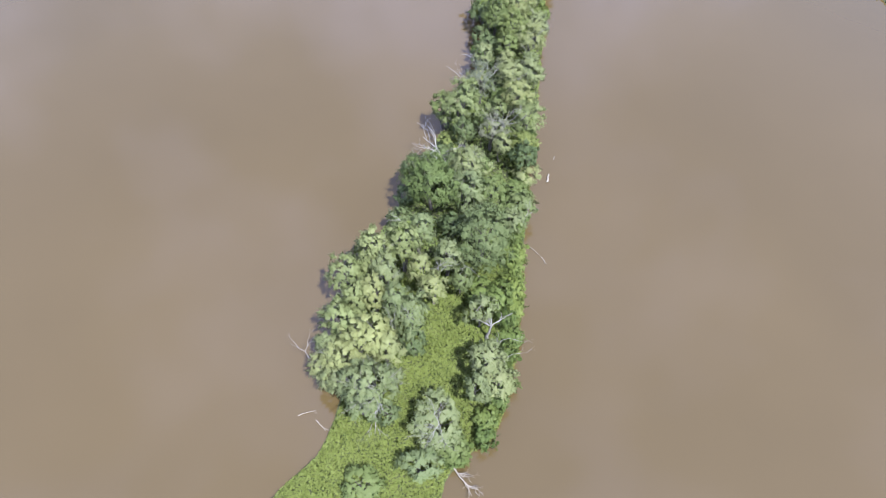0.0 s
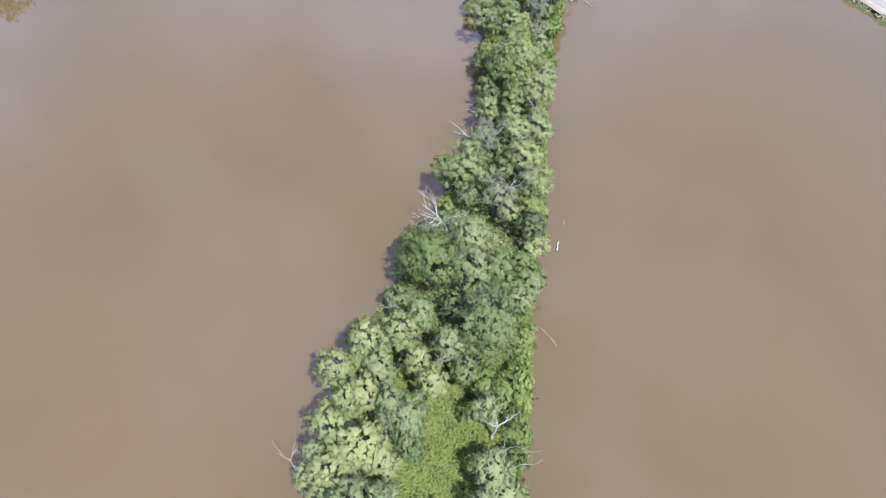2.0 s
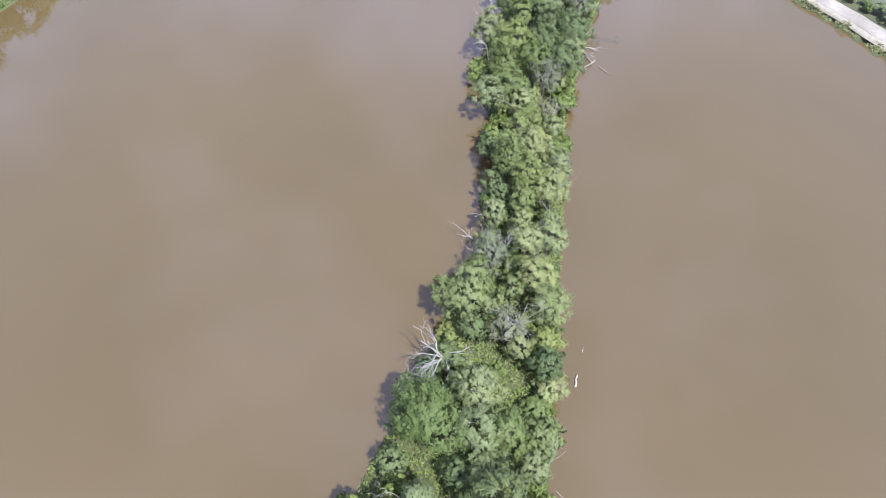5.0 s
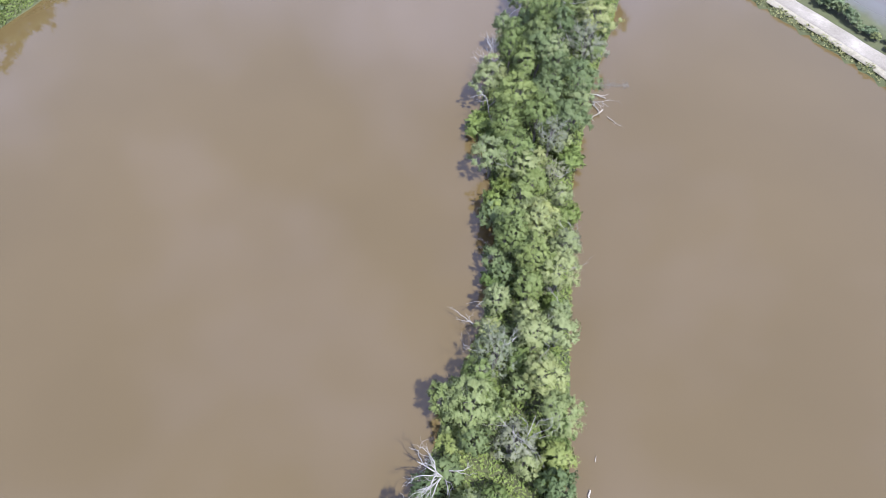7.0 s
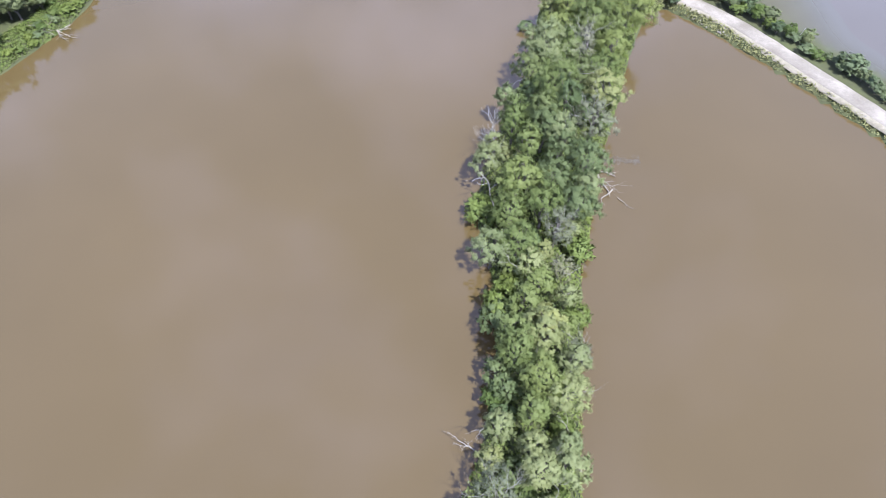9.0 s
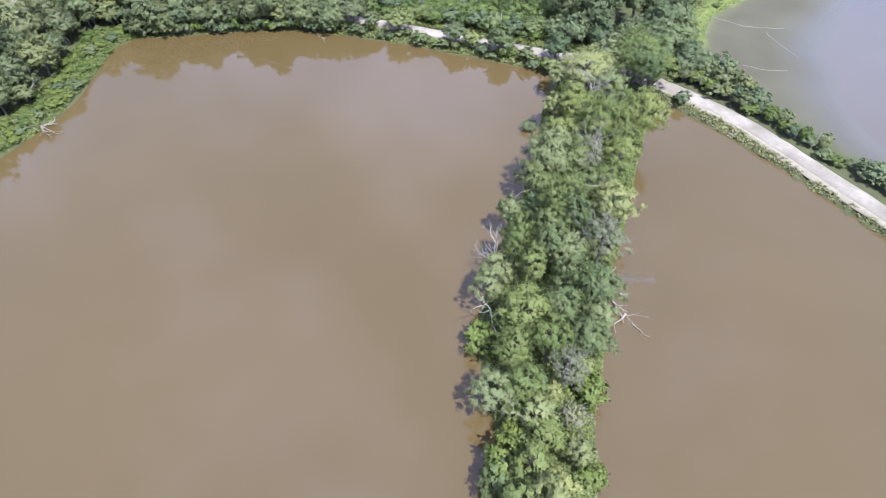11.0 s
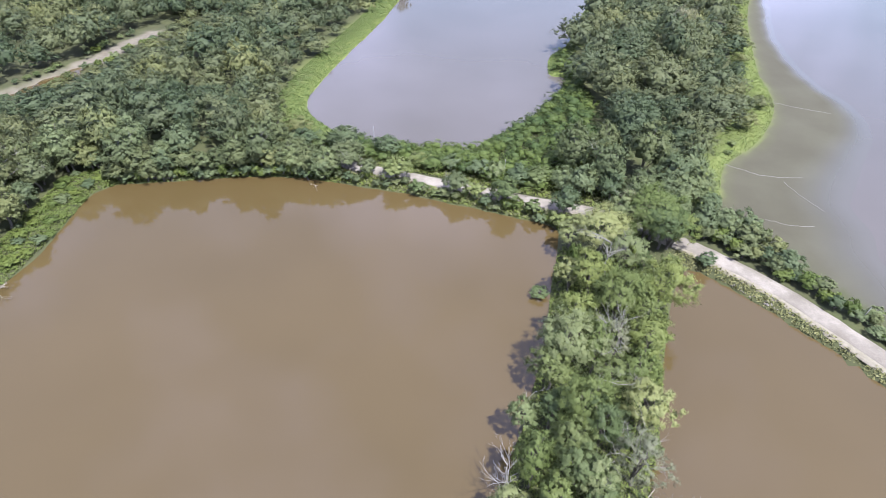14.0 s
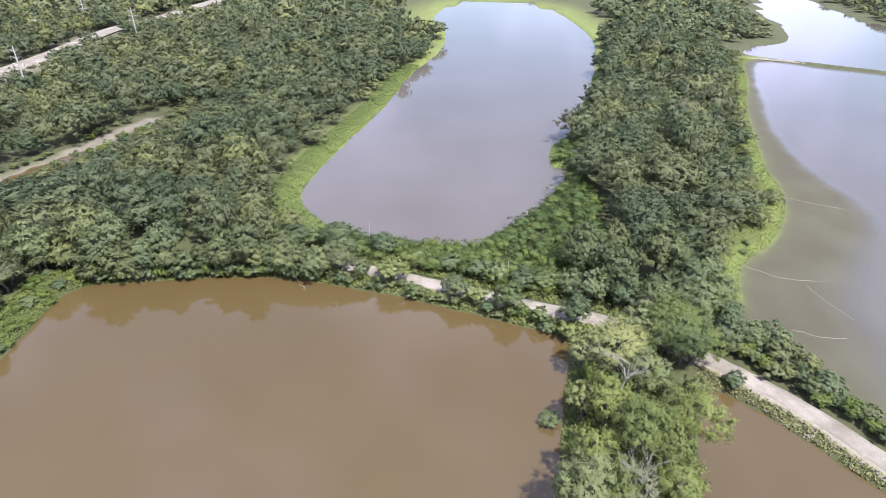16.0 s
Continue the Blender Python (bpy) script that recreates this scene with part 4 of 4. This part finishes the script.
SHORE_TREES = [(51.8, 202.9, 4.2, 10, "F"), (52.0, 195.9, 3.8, 8, "F"), (46.5, 191.8, 4.0, 9, "F"), (51.9, 189.5, 3.4, 6, "F"), (46.4, 197.4, 4.4, 11, "F"), (55.7, 211.6, 4.0, 10, "E"),
               (50.9, 183.1, 3.0, 5.5, "F"), (54.4, 182.5, 2.8, 5, "F"), (57.8, 181.7, 2.6, 4.8, "F"), (59.0, 178.9, 2.6, 5, "E"),
               (46, 204, 3.6, 8, "F"), (50, 208, 3.0, 6, "F"), (46.5, 198, 3.6, 8.5, "E"), (52.5, 213, 2.6, 4.8, "E"), (43.5, 192.5, 3.4, 8, "F"), (51, 201.5, 2.4, 4.6, "E"),
               (76.5, 240, 1.2, 1.3, "S"), (69, 223, 1.5, 1.5, "H"), (71, 232, 1.1, 1.0, "S"), (88.8, 255, 1.3, 1.3, "S"), (66.5, 219, 1.2, 1.1, "H"), (83, 252, 1.8, 1.8, "H")]
# low bushes and creepers on the west bank
for y in np.arange(140, 197, 1.3):
    x = float(np.interp(y, *np.array(WEST_BANK)[::-1].T[::-1]))
    seed += 1
    plant("SSF"[int(r.integers(3))], x - r.uniform(0.8, 8.0), float(y), r.uniform(1.0, 1.9), r.uniform(0.8, 1.9), seed)
for x, y, radius, height, kind in WEST_WILLOWS + SHORE_TREES:
    seed += 1
    plant(kind, x, y, radius, height, seed)
for k in range(4, len(track_line) - 1):
    for side in (-1, 1):
        if r.random() < 0.75:
            seed += 1
            plant("FHS"[int(r.integers(3))], float(track_line[k, 0] + side * r.uniform(4.8, 7.0)), float(track_line[k, 1] + r.uniform(-2, 2)), r.uniform(1.2, 2.4), r.uniform(1.6, 3.6), seed)
# low growth and trees that lean over the far shore of the pond
for x in np.arange(-83, -33, 1.7):
    y = float(np.interp(x, *np.array(NORTH_SHORE)[::-1].T)) + r.uniform(0.2, 1.4)
    seed += 1
    plant("FSFE"[int(r.integers(4))], float(x), y, r.uniform(1.5, 2.3), r.uniform(2.2, 4.2), seed)
edge = curve_through(NORTH_SHORE[5:], 8)
for k in range(0, len(edge), 2):
    seed += 1
    plant("EFEP"[int(r.integers(4))], float(edge[k, 0]), float(edge[k, 1] + r.uniform(0.8, 2.2)), float(r.uniform(3.0, 4.2)), float(r.uniform(6.5, 9.5)), seed)

# ---------------------------------------------------------------- dead wood


def build_dead_tree(x, y, height, lean, label, seed_no, limbs=6, thick=0.2, wide=0.42):
    """A bleached bare tree: a trunk and limbs that fork."""
    g = np.random.default_rng(seed_no)
    tree = new("dead_tree")
    tree.location = (x, y, max(float(read("z", np.array([[x, y]]))[0]), 0) - 0.2)
    top = np.array((*lean, 1.0)) * height * 0.8
    stem = bend(g, (0, 0, 0), top, 0.03, 6)
    link("trunk", *tube(stem, np.linspace(thick, thick * 0.35, 6), 7), M_DEAD, tree, True)
    for k in range(limbs):
        out = []
        h = unit(g, 1)[0] * (1, 1, 0.5) + np.array((lean[0], lean[1], 0.55))
        twigs(g, stem[g.integers(2, 6)], h / np.linalg.norm(h), height * wide * g.uniform(0.7, 1.1), thick * 0.45, 3, out)
        link("limb", *joined(out), M_DEAD, tree, True)
    return tagged(tree, label, "dead tree", "dead trees")


build_dead_tree(0.8, 52.6, 6.0, (-0.42, -0.25), "bleached bare dead tree leaning over the water", 71, 10, 0.22, 0.5)
build_dead_tree(-5.6, 13.0, 7.0, (-0.05, 0.02), "wide bare tree with whitened branches on the bank", 72, 11, 0.14, 0.5)
build_dead_tree(6.8, 22.4, 6.0, (0.02, 0.12), "pale broken dead trunk among green trees", 73, 3, 0.22, 0.25)
build_dead_tree(6.2, 110.4, 6.5, (-0.3, 0.35), "thin white dead trunk leaning to the pond", 74, 4, 0.13, 0.3)
build_dead_tree(6.4, 121.6, 8.5, (-0.12, 0.1), "grey dead tree at the water's edge", 75, 9, 0.15, 0.34)
build_dead_tree(22.5, 144.6, 10.8, (0.02, 0.05), "bare dead treetop among green crowns", 76, 7, 0.11, 0.26)
build_dead_tree(19.2, 136.5, 10.5, (0.05, 0.0), "bare dead treetop among green crowns", 77, 6, 0.16, 0.3)
build_dead_tree(-97.5, 181.6, 13.0, (-0.5, 0.62), "tall white dead tree leaning into the woods", 78, 7, 0.24, 0.3)
build_dead_tree(3.4, 72.4, 2.6, (-0.8, 0.1), "short bleached snag over the water", 79, 3, 0.1, 0.5)
build_dead_tree(25.5, 166.0, 10.5, (0.05, 0.1), "grey bare tree among green crowns", 80, 8, 0.16, 0.32)
build_dead_tree(1.2, 9.6, 6.6, (0.0, 0.05), "thin bare bush of grey twigs", 81, 9, 0.09, 0.36)
plant("G", 76.0, 301.0, 5.5, 15, 5001)
plant("G", 33.0, 182.5, 3.6, 10, 5002)


def build_log(name, a, b, radius, label, seed_no, forks=0, z=0.06, level=2, category="log"):
    """Driftwood: a bent tapered trunk, half sunk, with forks."""
    g = np.random.default_rng(seed_no)
    log = new(name)
    log.location = (*a, z)
    end = np.array((b[0] - a[0], b[1] - a[1], 0.1))
    path = bend(g, (0, 0, 0), end, 0.04, 6)
    link("stem", *tube(path, np.linspace(radius, radius * 0.5, 6), 7), M_DRIFT, log, True)
    reach = float(np.linalg.norm(end))
    for _ in range(forks):
        out = []
        h = end / reach + unit(g, 1)[0] * (0.7, 0.7, 0.3) + (0, 0, 0.1)
        twigs(g, path[g.integers(2, 6)], h / np.linalg.norm(h), reach * g.uniform(0.25, 0.45), radius * 0.45, level, out)
        link("fork", *joined(out), M_DRIFT, log, True)
    return tagged(log, label, category, "driftwood")


build_log("fallen_branch", (2.7, 7.2), (4.6, 5.0), 0.11, "pale pinkish branch fallen into the water", 91, 9, 0.3, 3, "branch")
build_log("floating_stick", (-15.4, 12.1), (-13.9, 12.6), 0.06, "thin pale stick floating by the bank", 92, 1, category="stick")
build_log("floating_log", (16.2, 50.0), (16.6, 51.6), 0.17, "short bleached log floating on brown water", 93)
build_log("floating_stick", (14.5, 36.0), (15.2, 34.8), 0.05, "thin grey stick floating on brown water", 94, 1, category="stick")
build_log("floating_stick", (13.0, 37.6), (14.2, 36.3), 0.04, "thin grey stick floating on brown water", 95, category="stick")
build_log("floating_stick", (17.6, 54.8), (17.8, 55.5), 0.05, "thin grey stick floating on brown water", 96, category="stick")
build_log("fallen_log", (23.6, 121.2), (25.1, 115.6), 0.2, "bleached trunk fallen from the bank", 97, 3, 0.15, 1)
build_log("fallen_branch", (24.0, 120.4), (26.8, 119.0), 0.11, "bare branch lying in the water", 98, 2, 0.12, 1, "branch")
build_log("fallen_branch", (25.9, 116.0), (23.7, 113.8), 0.15, "white branch lying in the water", 99, 1, 0.12, 1, "branch")
build_log("floating_stick", (26.5, 114.3), (27.7, 112.5), 0.07, "dark stick floating on brown water", 100, 2, category="stick")
build_log("fallen_branch", (24.3, 123.5), (25.7, 125.0), 0.1, "pale broken branch at the bank", 101, 1, 0.3, 1, "branch")
build_log("fallen_log", (-93.0, 157.8), (-85.4, 156.4), 0.2, "silvery fallen tree reaching into the pond", 102, 10, 0.7, 2)
build_log("fallen_branch", (-39.2, 201.2), (-34.8, 196.5), 0.14, "bare branch fallen into the pond", 103, 3, 0.3, 1, "branch")
build_log("fallen_log", (-72.5, 198.6), (-69.4, 197.4), 0.3, "pale weathered root mass on the shore", 104, 9, 0.5, 2)
build_log("floating_stick", (-13.2, 11.6), (-11.9, 10.4), 0.06, "thin pale stick floating by the bank", 105, 2, category="stick")

# brushwood floating in a mat
g = np.random.default_rng(110)
mat = []
for _ in range(230):
    c = np.array((g.uniform(25.2, 31.6), 123.0 + g.normal(0, 0.55), 0.02))
    a = g.uniform(0, 6.28)
    half = np.array((math.cos(a), math.sin(a), 0)) * g.uniform(0.1, 0.4)
    mat.append(tube([c - half, c, c + half], (0.025, 0.03, 0.015), 4))
tagged(link("brushwood", *joined(mat), M_BARK), "mat of dark brushwood floating on the water", "brushwood", kind="stuff")

# ---------------------------------------------------------------- stones, posts, poles
M_STONE = Mat("pale_stone", 0.9)
M_STONE.colour(M_STONE.ramp(M_STONE.noise(5.0, 6), [(0.3, (0.085, 0.077, 0.064)), (0.7, (0.140, 0.130, 0.114))]))
M_METAL = Mat("painted_steel", 0.5)
M_METAL.colour(M_METAL.ramp(M_METAL.noise(1.5, 4), [(0.3, (0.217, 0.217, 0.210)), (0.7, (0.273, 0.273, 0.266))]))


def build_stone(x, y, size, seed_no):
    bm = bmesh.new()
    bmesh.ops.create_icosphere(bm, subdivisions=2, radius=size)
    for v in bm.verts:
        v.co = Vector((v.co.x * 1.2, v.co.y, v.co.z * 0.6)) * (1 + 0.35 * noise.noise(v.co / size + Vector((seed_no, 0, 0))))
    me = bpy.data.meshes.new("stone")
    bm.to_mesh(me)
    bm.free()
    me.materials.append(M_STONE.m)
    ob = new("stone", me)
    ob.location = (x, y, max(float(read("z", np.array([[x, y]]))[0]), 0.0) + size * 0.2)
    ob.rotation_euler = (0, 0, seed_no)
    return tagged(ob, "pale broken stone at the water's edge of the dike", "stone", "stones along the dike")


south = curve_through(DIKE_SOUTH, 8)
g = np.random.default_rng(120)
for k in range(46):
    d = g.uniform(2, 60) if k > 22 else g.uniform(8, 18)
    run = np.r_[0, np.cumsum(np.hypot(*np.diff(south, axis=0).T))]
    x, y = float(np.interp(d, run, south[:, 0])), float(np.interp(d, run, south[:, 1]))
    build_stone(x + g.uniform(0, 0.7), y + g.uniform(0, 0.7), g.uniform(0.08, 0.22), k)


def build_post(x, y, height, lean, radius, label):
    z = max(float(read("z", np.array([[x, y]]))[0]), 0)
    v, f = tube([(0, 0, -0.3), (lean[0] * height * 0.5, lean[1] * height * 0.5, height * 0.5), (lean[0] * height, lean[1] * height, height)], (radius, radius, radius * 0.9), 8)
    ob = link("post", v, f, M_METAL.m, None, True)
    ob.location = (x, y, z)
    tagged(ob, label, "post")


build_post(68.6, 157.9, 3.2, (0.25, 0.1), 0.06, "thin leaning pale post beside the dike track")
build_post(8.4, 201.4, 5.4, (0.01, 0), 0.06, "thin pale stake among shrubs by the track")
build_post(-24.0, 214.5, 6.0, (0.0, 0), 0.07, "thin grey pole standing among shrubs")


def build_pole(x, y, height, turn):
    """A steel power pole with swept arms and insulators."""
    z = max(float(read("z", np.array([[x, y]]))[0]), 0)
    pole = new("power_pole")
    pole.location, pole.rotation_euler = (x, y, z), (0, 0, turn)
    link("shaft", *tube([(0, 0, -0.5), (0, 0, height / 2), (0, 0, height)], (0.42, 0.34, 0.2), 10), M_METAL.m, pole, True)
    for k, (side, drop) in enumerate(((1, 1.6), (-1, 1.6), (1, 4.2), (-1, 4.2), (1, 6.8), (-1, 6.8))):
        arm = link("arm", *tube([(0, 0, height - drop - 0.7), (side * 1.2, 0, height - drop), (side * 2.3, 0, height - drop + 0.1)], (0.13, 0.11, 0.08), 6), M_METAL.m, pole, True)
        link("insulator", *tube([(side * 2.2, 0, height - drop), (side * 2.2, 0, height - drop - 0.6), (side * 2.2, 0, height - drop - 1.2)], (0.09, 0.13, 0.07), 6), M_STONE.m, arm, True)
    return tagged(pole, "pale steel power pole with short arms", "power pole", "power poles beside the far road")


POLES = [(-177, 316, 21.5), (-186, 420, 20.5), (-245, 470, 18), (-250, 432, 12)]
for x, y, height in POLES:
    build_pole(x, y, height, radians(4))

# pale ridges across the mud flat
M_RIDGE = Mat("dry_mud", 0.7)
M_RIDGE.colour(M_RIDGE.ramp(M_RIDGE.noise(0.8, 6), [(0.3, (0.070, 0.066, 0.054)), (0.7, (0.102, 0.097, 0.082))]))
for line in ([(62.6, 215), (67.5, 211.9), (71.9, 209.0), (81.2, 208.5)], [(75.7, 206.6), (77.4, 199.7), (79.6, 194.0)], [(64.7, 190.1), (69.9, 187.9), (74.6, 187.8)], [(91, 254.5), (98, 250.5), (106, 247)]):
    p = curve_through(line, 8)
    p += np.random.default_rng(3).normal(0, 0.12, p.shape)
    v, f = tube(np.column_stack([p, np.full(len(p), 0.03)]), np.full(len(p), 0.12), 6)
    tagged(link("mud_ridge", v, f, M_RIDGE.m, None, True), "pale thin ridge of mud across the flat", "mud ridge", "ridges on the mud flat")

# shapes that found no place
for key, sizes in KINDS.items():
    for wide, tall, shapes in sizes:
        for n, tree in enumerate(shapes):
            if (key, wide, tall, n) not in used:
                for ob in (*tree.children_recursive, tree):
                    bpy.data.objects.remove(ob)
